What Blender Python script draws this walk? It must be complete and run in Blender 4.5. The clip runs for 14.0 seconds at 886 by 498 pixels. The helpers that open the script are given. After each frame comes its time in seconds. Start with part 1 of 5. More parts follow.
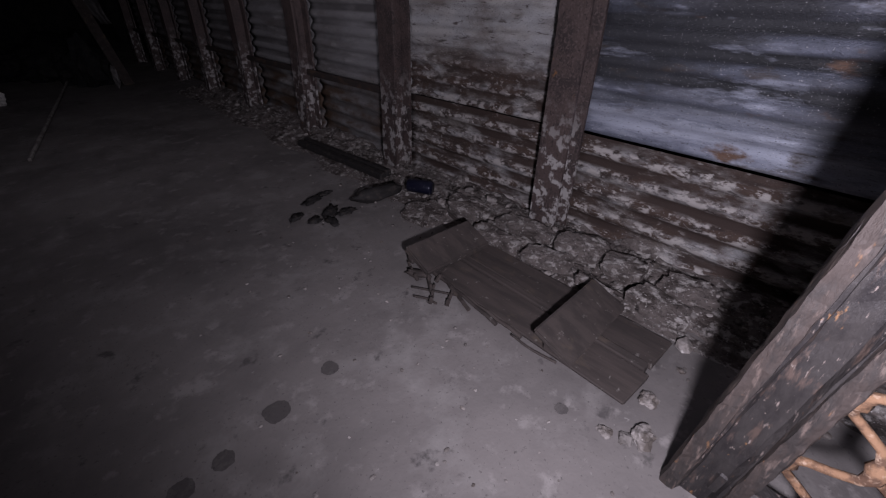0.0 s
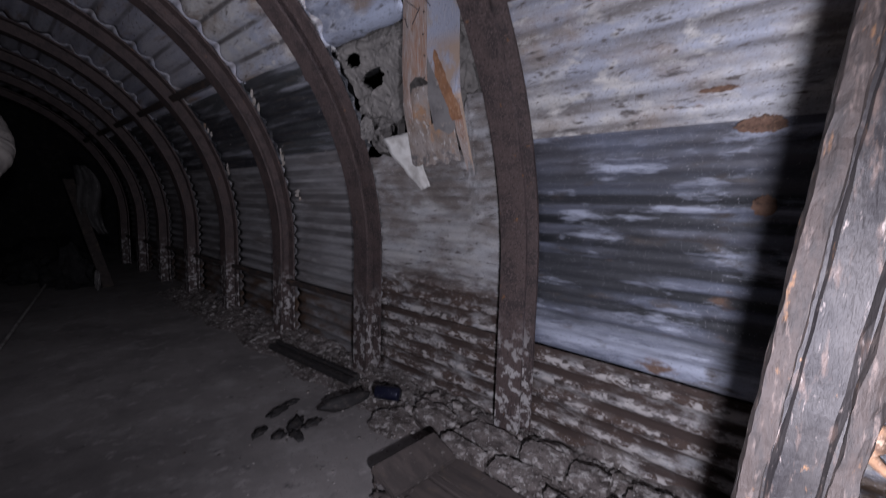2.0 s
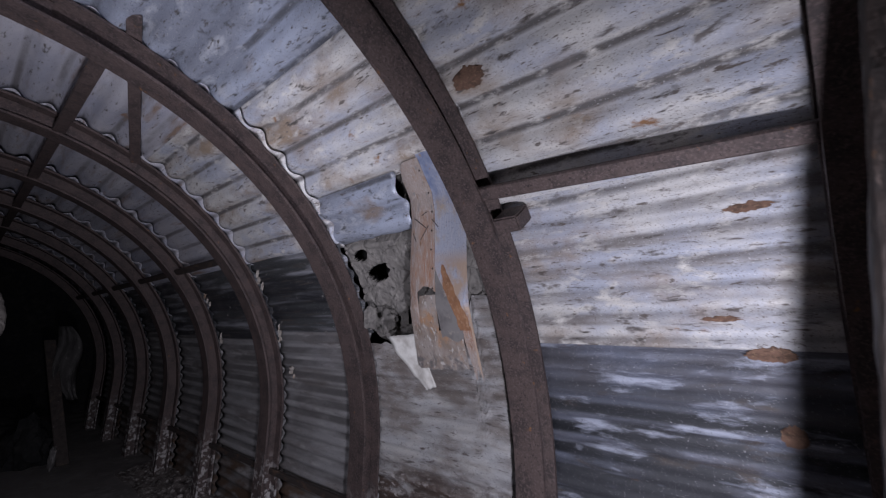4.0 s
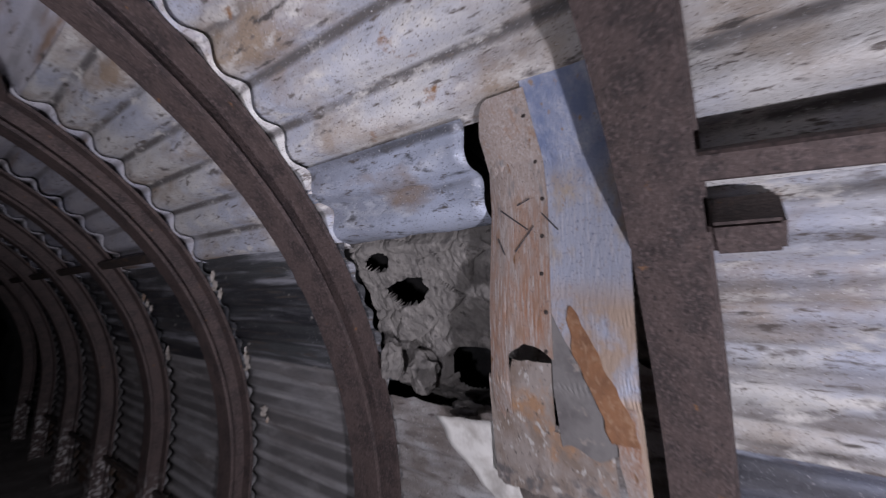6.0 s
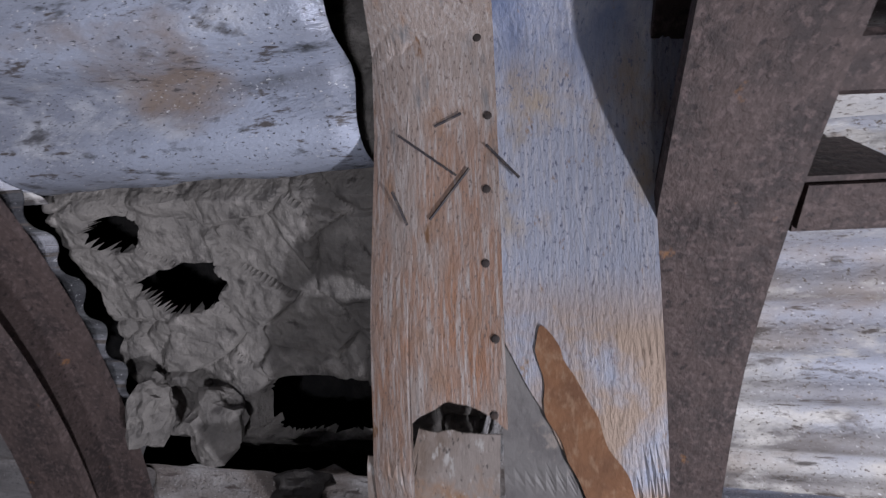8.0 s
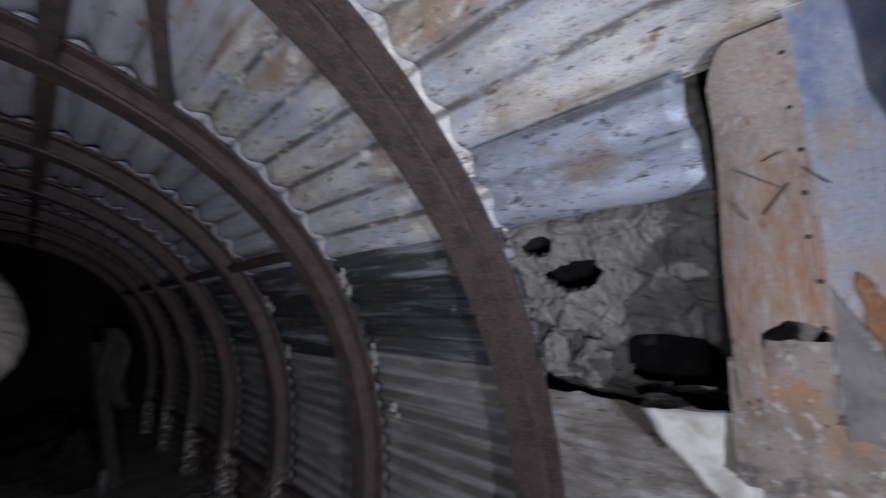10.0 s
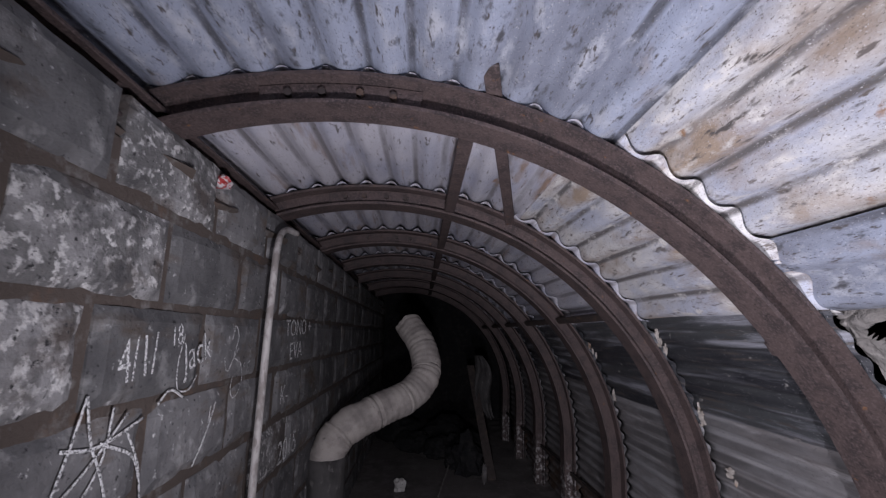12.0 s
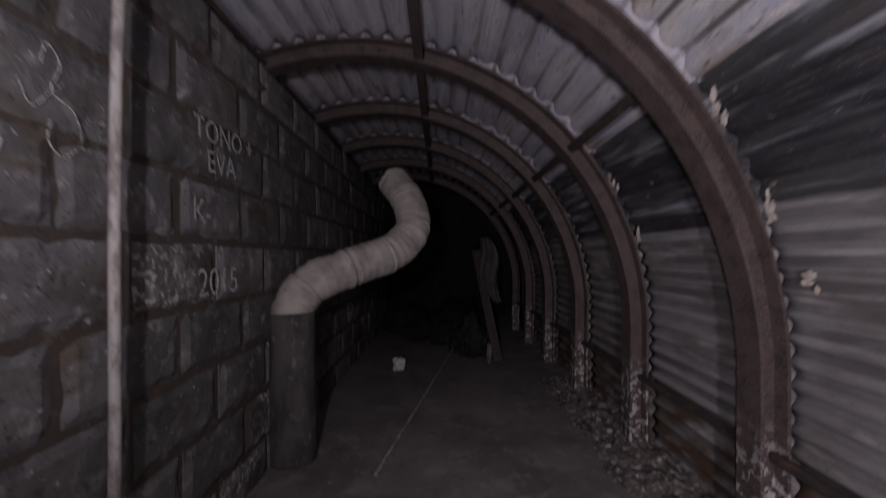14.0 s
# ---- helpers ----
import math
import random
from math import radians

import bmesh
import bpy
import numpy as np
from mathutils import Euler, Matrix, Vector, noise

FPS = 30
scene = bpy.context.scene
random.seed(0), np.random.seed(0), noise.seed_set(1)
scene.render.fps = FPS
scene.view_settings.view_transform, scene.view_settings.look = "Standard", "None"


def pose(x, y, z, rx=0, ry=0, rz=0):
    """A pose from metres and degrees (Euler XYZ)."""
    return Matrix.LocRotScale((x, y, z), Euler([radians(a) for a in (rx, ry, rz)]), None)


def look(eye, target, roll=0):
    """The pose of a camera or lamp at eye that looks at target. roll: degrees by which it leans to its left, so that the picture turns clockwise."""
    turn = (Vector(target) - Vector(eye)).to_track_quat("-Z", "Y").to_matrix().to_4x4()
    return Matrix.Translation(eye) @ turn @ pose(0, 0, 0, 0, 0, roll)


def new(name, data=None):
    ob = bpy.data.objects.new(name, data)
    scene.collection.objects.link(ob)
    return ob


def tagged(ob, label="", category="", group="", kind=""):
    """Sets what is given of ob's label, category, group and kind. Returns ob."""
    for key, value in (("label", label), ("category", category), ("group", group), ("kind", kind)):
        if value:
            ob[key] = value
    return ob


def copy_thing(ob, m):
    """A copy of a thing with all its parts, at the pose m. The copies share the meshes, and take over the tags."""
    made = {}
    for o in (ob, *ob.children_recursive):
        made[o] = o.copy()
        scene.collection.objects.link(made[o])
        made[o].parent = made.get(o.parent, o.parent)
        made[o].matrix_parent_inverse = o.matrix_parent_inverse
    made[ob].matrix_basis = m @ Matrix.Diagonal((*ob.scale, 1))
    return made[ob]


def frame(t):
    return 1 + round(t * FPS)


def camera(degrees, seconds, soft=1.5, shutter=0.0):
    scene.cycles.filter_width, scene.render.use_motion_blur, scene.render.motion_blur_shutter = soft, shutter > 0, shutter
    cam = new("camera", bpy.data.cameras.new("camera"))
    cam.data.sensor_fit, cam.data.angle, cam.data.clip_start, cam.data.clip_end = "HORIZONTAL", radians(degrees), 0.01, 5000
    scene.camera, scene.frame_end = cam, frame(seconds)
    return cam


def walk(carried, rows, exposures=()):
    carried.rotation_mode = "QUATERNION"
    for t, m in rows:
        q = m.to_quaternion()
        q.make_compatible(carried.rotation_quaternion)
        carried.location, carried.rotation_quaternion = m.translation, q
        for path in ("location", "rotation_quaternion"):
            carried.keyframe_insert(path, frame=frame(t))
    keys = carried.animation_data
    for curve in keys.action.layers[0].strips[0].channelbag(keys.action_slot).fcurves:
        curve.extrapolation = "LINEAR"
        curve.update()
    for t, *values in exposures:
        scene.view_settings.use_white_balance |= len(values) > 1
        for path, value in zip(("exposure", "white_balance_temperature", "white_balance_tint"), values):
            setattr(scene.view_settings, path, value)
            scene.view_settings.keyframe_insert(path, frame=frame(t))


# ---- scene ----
cam = camera(94.2, 14.0, soft=1.2, shutter=0.4)
PATH = [
    (0, (-0.288, -0.75, 0.828), (0.882, 0.468, -0.243), -0.3),
    (0.5, (-0.288, -0.757, 0.85), (0.9, 0.44, -0.224), -0.3),
    (1, (-0.3, -0.763, 0.904), (0.973, 0.458, -0.039), -0.0),
    (1.5, (-0.339, -0.801, 0.943), (1.083, 0.495, 0.397), 0.3),
    (2, (-0.347, -0.827, 0.99), (1.135, 0.489, 0.722), 0.0),
    (2.5, (-0.35, -0.859, 1.052), (1.145, 0.469, 1.058), 0.0),
    (3, (-0.39, -0.899, 1.087), (1.089, 0.401, 1.434), -0.3),
    (3.2, (-0.41, -0.909, 1.107), (1.058, 0.377, 1.543), -0.6),
    (5.3, (-0.195, -0.388, 1.453), (1.37, 0.842, 1.645), -0.5),
    (5.5, (-0.144, -0.347, 1.457), (1.401, 0.908, 1.649), -0.3),
    (6, (-0.007, -0.102, 1.475), (1.584, 1.084, 1.728), -0.1),
    (6.5, (0.149, 0.08, 1.502), (1.941, 0.936, 1.739), -0.9),
    (7, (0.316, 0.131, 1.57), (2.238, 0.685, 1.601), -2.3),
    (7.2, (0.367, 0.156, 1.574), (2.325, 0.565, 1.59), -2.0),
    (9.3, (0.043, 0.189, 1.409), (1.937, 0.73, 1.758), 0.5),
    (9.5, (-0.024, 0.185, 1.412), (1.799, 0.948, 1.721), 0.4),
    (10, (-0.146, 0.167, 1.43), (1.261, 1.562, 1.707), -1.3),
    (10.2, (-0.191, 0.153, 1.439), (0.995, 1.743, 1.691), -1.8),
    (10.5, (-0.197, 0.11, 1.427), (0.587, 1.925, 1.729), -0.6),
    (11, (-0.202, 0.021, 1.478), (0.147, 1.965, 1.795), 0.1),
    (11.5, (-0.252, -0.103, 1.549), (-0.069, 1.863, 1.869), 0.4),
    (12, (-0.299, -0.194, 1.585), (-0.197, 1.763, 1.985), 0.1),
    (12.5, (-0.32, -0.202, 1.575), (-0.254, 1.746, 2.023), -0.2),
    (13, (-0.276, -0.073, 1.454), (-0.213, 1.867, 1.935), -0.8),
    (13.5, (-0.132, 0.130, 1.251), (-0.082, 2.085, 1.666), -1.4),
    (14, (-0.074, 0.434, 1.085), (-0.058, 2.434, 1.122), -1.4),
]
EXPOSURES = [(0, -0.2, 6500, 12), (1, -0.05, 6450, 10), (2, 0.2, 6250, 7), (2.5, 0.42, 6200, 6), (3.2, 0.45, 6200, 5), (5.3, 0.85, 6500, 8), (6.5, 0.7, 6500, 6), (7.2, 0.75, 6500, 6), (9.3, 0.6, 6300, -5), (9.6, 0.62, 6300, -4), (10.2, 0.95, 6200, 0), (11, 1.35, 6450, 6), (12.5, 1.27, 6500, 8), (13, 1.1, 6650, 11), (13.5, 0.88, 6850, 14), (14, 1.08, 7000, 14)]
walk(cam, [(t, look(eye, target, roll)) for t, eye, target, roll in PATH], EXPOSURES)
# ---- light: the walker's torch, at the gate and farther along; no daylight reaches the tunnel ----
world = bpy.data.worlds.new("underground")
world.use_nodes = True
world.node_tree.nodes["Background"].inputs[0].default_value = (0.6, 0.7, 1.0, 1)
world.node_tree.nodes["Background"].inputs[1].default_value = 0.0005
scene.world = world


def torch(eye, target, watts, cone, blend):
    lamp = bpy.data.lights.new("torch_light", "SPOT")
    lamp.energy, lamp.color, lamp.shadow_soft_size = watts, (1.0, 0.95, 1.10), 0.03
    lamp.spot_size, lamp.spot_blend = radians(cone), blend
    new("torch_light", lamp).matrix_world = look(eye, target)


torch((-0.24, -0.872, 0.70), (0.56, -0.472, 0.62), 54.0, 168, 0.85)
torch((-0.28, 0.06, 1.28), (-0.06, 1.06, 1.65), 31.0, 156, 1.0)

# ---- plan ----
S = 0.914                     # arch spacing (three feet)
CX, CZ, R = -0.55, 0.70, 1.512  # arch circle, inner flange
DEP, FW = 0.10, 0.11          # arch section depth and flange width
RS = R + DEP + 0.016          # sheet lining radius
WX = -0.99                    # face of the block wall


def arch(s, r):
    """Point on the arch at the way s up from the floor, on the radius r, and the outward normal."""
    if s < CZ:
        return (CX + r - 0.03 * (1 - s / CZ), s), (1.0, 0.0)
    a = (s - CZ) / R
    return (CX + r * math.cos(a), CZ + r * math.sin(a)), (math.cos(a), math.sin(a))


def s_at_z(z):
    return z if z < CZ else CZ + R * math.asin(min(1, (z - CZ) / RS))


# ---- materials ----
def mat(name, base, layers=(), rough=0.7, metal=0.0, bump=(), spec=0.4, rvar=0.0, rand=0.0):
    """Layers: (colour, scale xyz, low, high, detail, shift[, (z0, z1, z2, z3)]) noise masks laid over base in turn.
    bump: (scale xyz, strength, distance)."""
    m = bpy.data.materials.new(name)
    m.use_nodes = True
    nt = m.node_tree
    b = nt.nodes["Principled BSDF"]
    geo = nt.nodes.new("ShaderNodeNewGeometry")
    info = nt.nodes.new("ShaderNodeObjectInfo")
    off = nt.nodes.new("ShaderNodeVectorMath")
    off.operation = "MULTIPLY_ADD"
    comb = nt.nodes.new("ShaderNodeCombineXYZ")
    for k in range(3):
        nt.links.new(info.outputs["Random"], comb.inputs[k])
    nt.links.new(comb.outputs[0], off.inputs[0])
    off.inputs[1].default_value = (7.3, 5.1, 3.7)
    nt.links.new(geo.outputs["Position"], off.inputs[2])
    sep = nt.nodes.new("ShaderNodeSeparateXYZ")
    nt.links.new(geo.outputs["Position"], sep.inputs[0])

    def noise_of(scale, detail, shift):
        mp = nt.nodes.new("ShaderNodeMapping")
        mp.inputs["Scale"].default_value = scale
        mp.inputs["Location"].default_value = (shift * 3.1, shift * 1.7, shift * 2.3)
        nt.links.new(off.outputs[0], mp.inputs[0])
        n = nt.nodes.new("ShaderNodeTexNoise")
        n.inputs["Scale"].default_value = 1.0
        n.inputs["Detail"].default_value = detail
        n.inputs["Roughness"].default_value = 0.62
        nt.links.new(mp.outputs[0], n.inputs["Vector"])
        return n.outputs["Fac"]

    def remap(src, lo, hi):
        r = nt.nodes.new("ShaderNodeMapRange")
        r.inputs[1].default_value, r.inputs[2].default_value = lo, hi
        nt.links.new(src, r.inputs[0])
        return r.outputs[0]

    def times(a, c):
        t = nt.nodes.new("ShaderNodeMath")
        t.operation = "MULTIPLY"
        nt.links.new(a, t.inputs[0])
        if isinstance(c, float):
            t.inputs[1].default_value = c
        else:
            nt.links.new(c, t.inputs[1])
        return t.outputs[0]

    col = nt.nodes.new("ShaderNodeRGB")
    col.outputs[0].default_value = (*base, 1)
    out = col.outputs[0]
    mask = None
    for lay in layers:
        c, sc, lo, hi, det, sh = lay[:6]
        mask = remap(noise_of(sc, det, sh), lo, hi)
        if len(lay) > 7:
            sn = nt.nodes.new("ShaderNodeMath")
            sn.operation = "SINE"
            # three-inch sheets: relief shade painted into grooves, pale crust kept to the crests
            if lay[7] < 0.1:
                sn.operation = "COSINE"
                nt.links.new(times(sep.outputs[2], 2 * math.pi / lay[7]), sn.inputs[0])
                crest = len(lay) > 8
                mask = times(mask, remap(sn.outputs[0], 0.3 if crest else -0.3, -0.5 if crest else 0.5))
            else:                 # grooves of the five-inch sheets darkened: relief shade put into the colour with grime
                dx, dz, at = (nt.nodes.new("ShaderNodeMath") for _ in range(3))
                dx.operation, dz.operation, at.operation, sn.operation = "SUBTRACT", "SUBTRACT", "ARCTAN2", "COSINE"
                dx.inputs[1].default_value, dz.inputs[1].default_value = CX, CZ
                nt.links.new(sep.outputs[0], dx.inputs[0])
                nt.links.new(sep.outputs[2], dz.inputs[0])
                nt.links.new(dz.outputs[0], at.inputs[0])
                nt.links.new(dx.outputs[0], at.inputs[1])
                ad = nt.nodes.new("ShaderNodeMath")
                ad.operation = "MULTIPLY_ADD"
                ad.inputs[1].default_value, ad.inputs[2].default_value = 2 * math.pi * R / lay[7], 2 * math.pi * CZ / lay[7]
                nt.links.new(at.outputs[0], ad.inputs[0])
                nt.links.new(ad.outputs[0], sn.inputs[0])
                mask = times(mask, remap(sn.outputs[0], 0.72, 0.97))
        if len(lay) > 6:
            z0, z1, z2, z3 = lay[6]
            mask = times(times(mask, remap(sep.outputs[2], z0, z1)), remap(sep.outputs[2], z3, z2))
        mx = nt.nodes.new("ShaderNodeMix")
        mx.data_type = "RGBA"
        nt.links.new(mask, mx.inputs[0])
        nt.links.new(out, mx.inputs[6])
        mx.inputs[7].default_value = (*c, 1)
        out = mx.outputs[2]
    if rand:
        hsv = nt.nodes.new("ShaderNodeHueSaturation")
        rr = nt.nodes.new("ShaderNodeMapRange")
        rr.inputs[3].default_value, rr.inputs[4].default_value = 1 - rand, 1 + rand
        nt.links.new(info.outputs["Random"], rr.inputs[0])
        nt.links.new(rr.outputs[0], hsv.inputs["Value"])
        nt.links.new(out, hsv.inputs["Color"])
        out = hsv.outputs[0]
    nt.links.new(out, b.inputs["Base Color"])
    b.inputs["Roughness"].default_value = rough
    if rvar:
        q = nt.nodes.new("ShaderNodeMapRange")
        q.inputs[1].default_value, q.inputs[2].default_value = 0.35, 0.65
        q.inputs[3].default_value, q.inputs[4].default_value = rough - rvar, rough + rvar
        nt.links.new(noise_of((9, 5, 9), 4, 9.0), q.inputs[0])
        nt.links.new(q.outputs[0], b.inputs["Roughness"])
    b.inputs["Metallic"].default_value = metal
    b.inputs["Specular IOR Level"].default_value = spec
    prev = None
    for sc, st, di in bump:
        bm_ = nt.nodes.new("ShaderNodeBump")
        bm_.inputs["Strength"].default_value, bm_.inputs["Distance"].default_value = st, di
        nt.links.new(noise_of(sc, 5, 4.0), bm_.inputs["Height"])
        if prev:
            nt.links.new(prev, bm_.inputs["Normal"])
        prev = bm_.outputs[0]
    if prev:
        nt.links.new(prev, b.inputs["Normal"])
    return m


m_sheet_blue = mat("galvanised_sheet", (0.40, 0.44, 0.54), [
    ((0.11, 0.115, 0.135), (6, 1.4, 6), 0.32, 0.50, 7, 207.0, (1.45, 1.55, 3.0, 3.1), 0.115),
    ((0.27, 0.29, 0.35), (4, 2.6, 4), 0.44, 0.62, 7, 1.0),
    ((0.54, 0.56, 0.61), (15, 7, 15), 0.54, 0.68, 7, 2.0),
    ((0.05, 0.055, 0.065), (11, 0.7, 11), 0.50, 0.66, 6, 3.0, (0.25, 0.55, 1.0, 1.25)),
    ((0.075, 0.08, 0.085), (40, 14, 40), 0.59, 0.70, 7, 4.0),
    ((0.27, 0.22, 0.19), (5, 2.6, 5), 0.60, 0.72, 8, 5.0),
    ((0.085, 0.058, 0.04), (9, 3, 9), 0.34, 0.52, 7, 6.0, (-0.2, -0.1, 0.34, 0.52)),
    ((0.50, 0.47, 0.43), (26, 9, 26), 0.58, 0.64, 5, 7.0, (-0.2, -0.1, 0.35, 0.62)),
    ((0.06, 0.06, 0.065), (270, 150, 270), 0.60, 0.68, 4, 201.0),
    ((0.66, 0.66, 0.68), (300, 160, 300), 0.64, 0.70, 3, 202.0),
    ((0.11, 0.10, 0.10), (75, 20, 75), 0.60, 0.66, 8, 205.0),
    ((0.10, 0.10, 0.11), (24, 12, 24), 0.60, 0.70, 9, 206.0),
], rough=0.42, metal=0.25, spec=0.55, rvar=0.14, bump=[((240, 140, 240), 0.55, 0.003), ((60, 34, 60), 0.3, 0.004), ((9, 3, 9), 0.3, 0.01)], rand=0.10)
m_sheet_streak = mat("streaked_sheet", (0.15, 0.165, 0.215), [
    ((0.40, 0.43, 0.52), (9, 2.4, 9), 0.54, 0.68, 8, 171.0),
    ((0.10, 0.10, 0.115), (5, 1.6, 5), 0.42, 0.58, 7, 172.0),
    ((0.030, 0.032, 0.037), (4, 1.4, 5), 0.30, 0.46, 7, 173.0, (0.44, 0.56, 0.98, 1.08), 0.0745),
    ((0.055, 0.057, 0.065), (6, 2.0, 6), 0.44, 0.56, 7, 176.0, (0.46, 0.58, 0.92, 1.06)),
    ((0.42, 0.45, 0.54), (16, 3.0, 14), 0.56, 0.66, 8, 177.0),
    ((0.45, 0.48, 0.57), (8, 1.8, 14), 0.46, 0.60, 8, 178.0, (0.30, 0.36, 0.46, 0.56)),
    ((0.16, 0.095, 0.065), (5, 3.0, 7), 0.64, 0.70, 7, 174.0),
    ((0.09, 0.075, 0.068), (14, 4.5, 14), 0.58, 0.68, 7, 175.0),
    ((0.06, 0.06, 0.065), (270, 150, 270), 0.60, 0.68, 4, 201.0),
    ((0.66, 0.66, 0.68), (300, 160, 300), 0.65, 0.71, 3, 202.0),
], rough=0.48, metal=0.2, spec=0.5, rvar=0.14, bump=[((240, 140, 240), 0.8, 0.004), ((70, 40, 70), 0.5, 0.004), ((12, 4, 12), 0.4, 0.012)])
m_sheet_lime = mat("limewashed_sheet", (0.58, 0.57, 0.56), [
    ((0.41, 0.43, 0.50), (4, 2.8, 4), 0.42, 0.60, 8, 11.0),
    ((0.32, 0.25, 0.19), (4, 2.4, 4), 0.50, 0.66, 8, 12.0),
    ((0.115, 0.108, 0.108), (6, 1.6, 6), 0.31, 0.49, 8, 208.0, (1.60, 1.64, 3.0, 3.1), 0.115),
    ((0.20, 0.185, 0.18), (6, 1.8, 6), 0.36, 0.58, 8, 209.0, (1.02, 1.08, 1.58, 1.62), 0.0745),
    ((0.62, 0.60, 0.57), (20, 9, 20), 0.54, 0.66, 8, 13.0),
    ((0.09, 0.08, 0.075), (26, 8, 34), 0.61, 0.68, 9, 14.0),
    ((0.26, 0.14, 0.07), (9, 6, 9), 0.65, 0.71, 8, 15.0),
    ((0.14, 0.115, 0.095), (270, 150, 270), 0.58, 0.67, 4, 201.0),
    ((0.68, 0.68, 0.69), (300, 160, 300), 0.64, 0.70, 3, 202.0),
    ((0.14, 0.12, 0.11), (70, 17, 70), 0.60, 0.66, 8, 205.0),
    ((0.15, 0.135, 0.13), (26, 12, 26), 0.60, 0.71, 9, 206.0),
], rough=0.58, metal=0.1, rvar=0.14, bump=[((240, 140, 240), 0.5, 0.003), ((70, 45, 70), 0.35, 0.004), ((16, 9, 16), 0.35, 0.008)], rand=0.10)
# pale lilac for upper far bays, colour lifted to offset the torch's falloff
m_sheet_white = mat("falloff_lifted_sheet", (0.58, 0.57, 0.61), [
    ((0.42, 0.43, 0.51), (4, 2.2, 4), 0.42, 0.62, 8, 181.0),
    ((0.30, 0.215, 0.165), (13, 1.8, 13), 0.56, 0.69, 8, 182.0),
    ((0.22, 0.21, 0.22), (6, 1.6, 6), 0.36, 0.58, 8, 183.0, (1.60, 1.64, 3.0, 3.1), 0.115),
    ((0.28, 0.16, 0.09), (9, 5, 9), 0.66, 0.74, 7, 184.0),
    ((0.12, 0.108, 0.10), (60, 14, 60), 0.60, 0.67, 8, 185.0),
    ((0.12, 0.11, 0.11), (270, 150, 270), 0.60, 0.68, 4, 186.0),
], rough=0.5, metal=0.1, spec=0.5, rvar=0.12, bump=[((240, 140, 240), 0.8, 0.004), ((16, 7, 16), 0.4, 0.010)], rand=0.05)
m_sheet_dark = mat("dark_streaky_sheet", (0.080, 0.084, 0.088), [
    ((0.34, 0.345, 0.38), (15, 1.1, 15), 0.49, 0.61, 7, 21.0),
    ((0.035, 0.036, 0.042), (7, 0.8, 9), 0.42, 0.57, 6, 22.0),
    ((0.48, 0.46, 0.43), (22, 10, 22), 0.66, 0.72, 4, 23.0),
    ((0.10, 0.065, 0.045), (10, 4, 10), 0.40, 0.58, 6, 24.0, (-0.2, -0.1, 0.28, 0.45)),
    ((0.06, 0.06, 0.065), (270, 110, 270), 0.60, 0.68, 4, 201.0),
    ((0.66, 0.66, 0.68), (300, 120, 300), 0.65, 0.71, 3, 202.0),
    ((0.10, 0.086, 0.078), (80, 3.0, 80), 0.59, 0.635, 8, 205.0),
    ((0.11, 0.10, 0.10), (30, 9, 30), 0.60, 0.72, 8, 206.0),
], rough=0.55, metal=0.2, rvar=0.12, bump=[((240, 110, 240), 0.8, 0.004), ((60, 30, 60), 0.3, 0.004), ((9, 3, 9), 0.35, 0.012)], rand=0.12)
m_sheet_rot = mat("rusted_limewashed_sheet", (0.43, 0.43, 0.44), [
    ((0.50, 0.49, 0.48), (14, 5, 14), 0.45, 0.60, 8, 31.0),
    ((0.24, 0.215, 0.20), (8, 3.5, 8), 0.46, 0.62, 8, 36.0),
    ((0.092, 0.062, 0.050), (13, 5.5, 13), 0.40, 0.53, 9, 32.0, (-0.2, -0.1, 0.54, 0.68)),
    ((0.055, 0.040, 0.035), (34, 12, 34), 0.52, 0.62, 8, 37.0, (-0.2, -0.1, 0.50, 0.66)),
    ((0.56, 0.53, 0.51), (55, 26, 55), 0.57, 0.63, 8, 33.0, (-0.2, -0.1, 0.48, 0.66)),
    ((0.10, 0.09, 0.085), (24, 6, 30), 0.60, 0.68, 8, 34.0),
    ((0.19, 0.165, 0.15), (7, 3.4, 9), 0.40, 0.58, 8, 35.0, (0.80, 0.92, 1.3, 1.4)),
    ((0.06, 0.06, 0.065), (270, 150, 270), 0.60, 0.68, 4, 201.0),
    ((0.66, 0.66, 0.68), (300, 160, 300), 0.65, 0.71, 3, 202.0),
    ((0.12, 0.10, 0.095), (70, 16, 70), 0.60, 0.66, 8, 205.0),
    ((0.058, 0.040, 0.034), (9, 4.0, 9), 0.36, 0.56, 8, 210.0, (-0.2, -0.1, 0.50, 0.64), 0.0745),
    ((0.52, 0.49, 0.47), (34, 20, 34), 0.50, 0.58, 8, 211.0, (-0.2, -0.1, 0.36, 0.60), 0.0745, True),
], rough=0.75, metal=0.05, bump=[((240, 150, 240), 0.9, 0.005), ((60, 34, 60), 0.6, 0.007), ((14, 6, 14), 0.5, 0.012)], rand=0.06)
m_sheet_grey = mat("grey_dusty_sheet", (0.29, 0.285, 0.29), [
    ((0.17, 0.155, 0.15), (5, 1.6, 5), 0.44, 0.62, 6, 221.0),
    ((0.38, 0.37, 0.37), (16, 3, 16), 0.54, 0.66, 7, 222.0),
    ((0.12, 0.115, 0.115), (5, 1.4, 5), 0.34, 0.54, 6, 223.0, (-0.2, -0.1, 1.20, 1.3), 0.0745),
    ((0.10, 0.065, 0.045), (10, 4, 10), 0.40, 0.58, 6, 224.0, (-0.2, -0.1, 0.28, 0.45)),
    ((0.06, 0.06, 0.065), (270, 110, 270), 0.60, 0.68, 4, 225.0),
], rough=0.6, metal=0.15, rvar=0.12, bump=[((240, 110, 240), 0.8, 0.004), ((12, 3, 12), 0.4, 0.012)], rand=0.1)
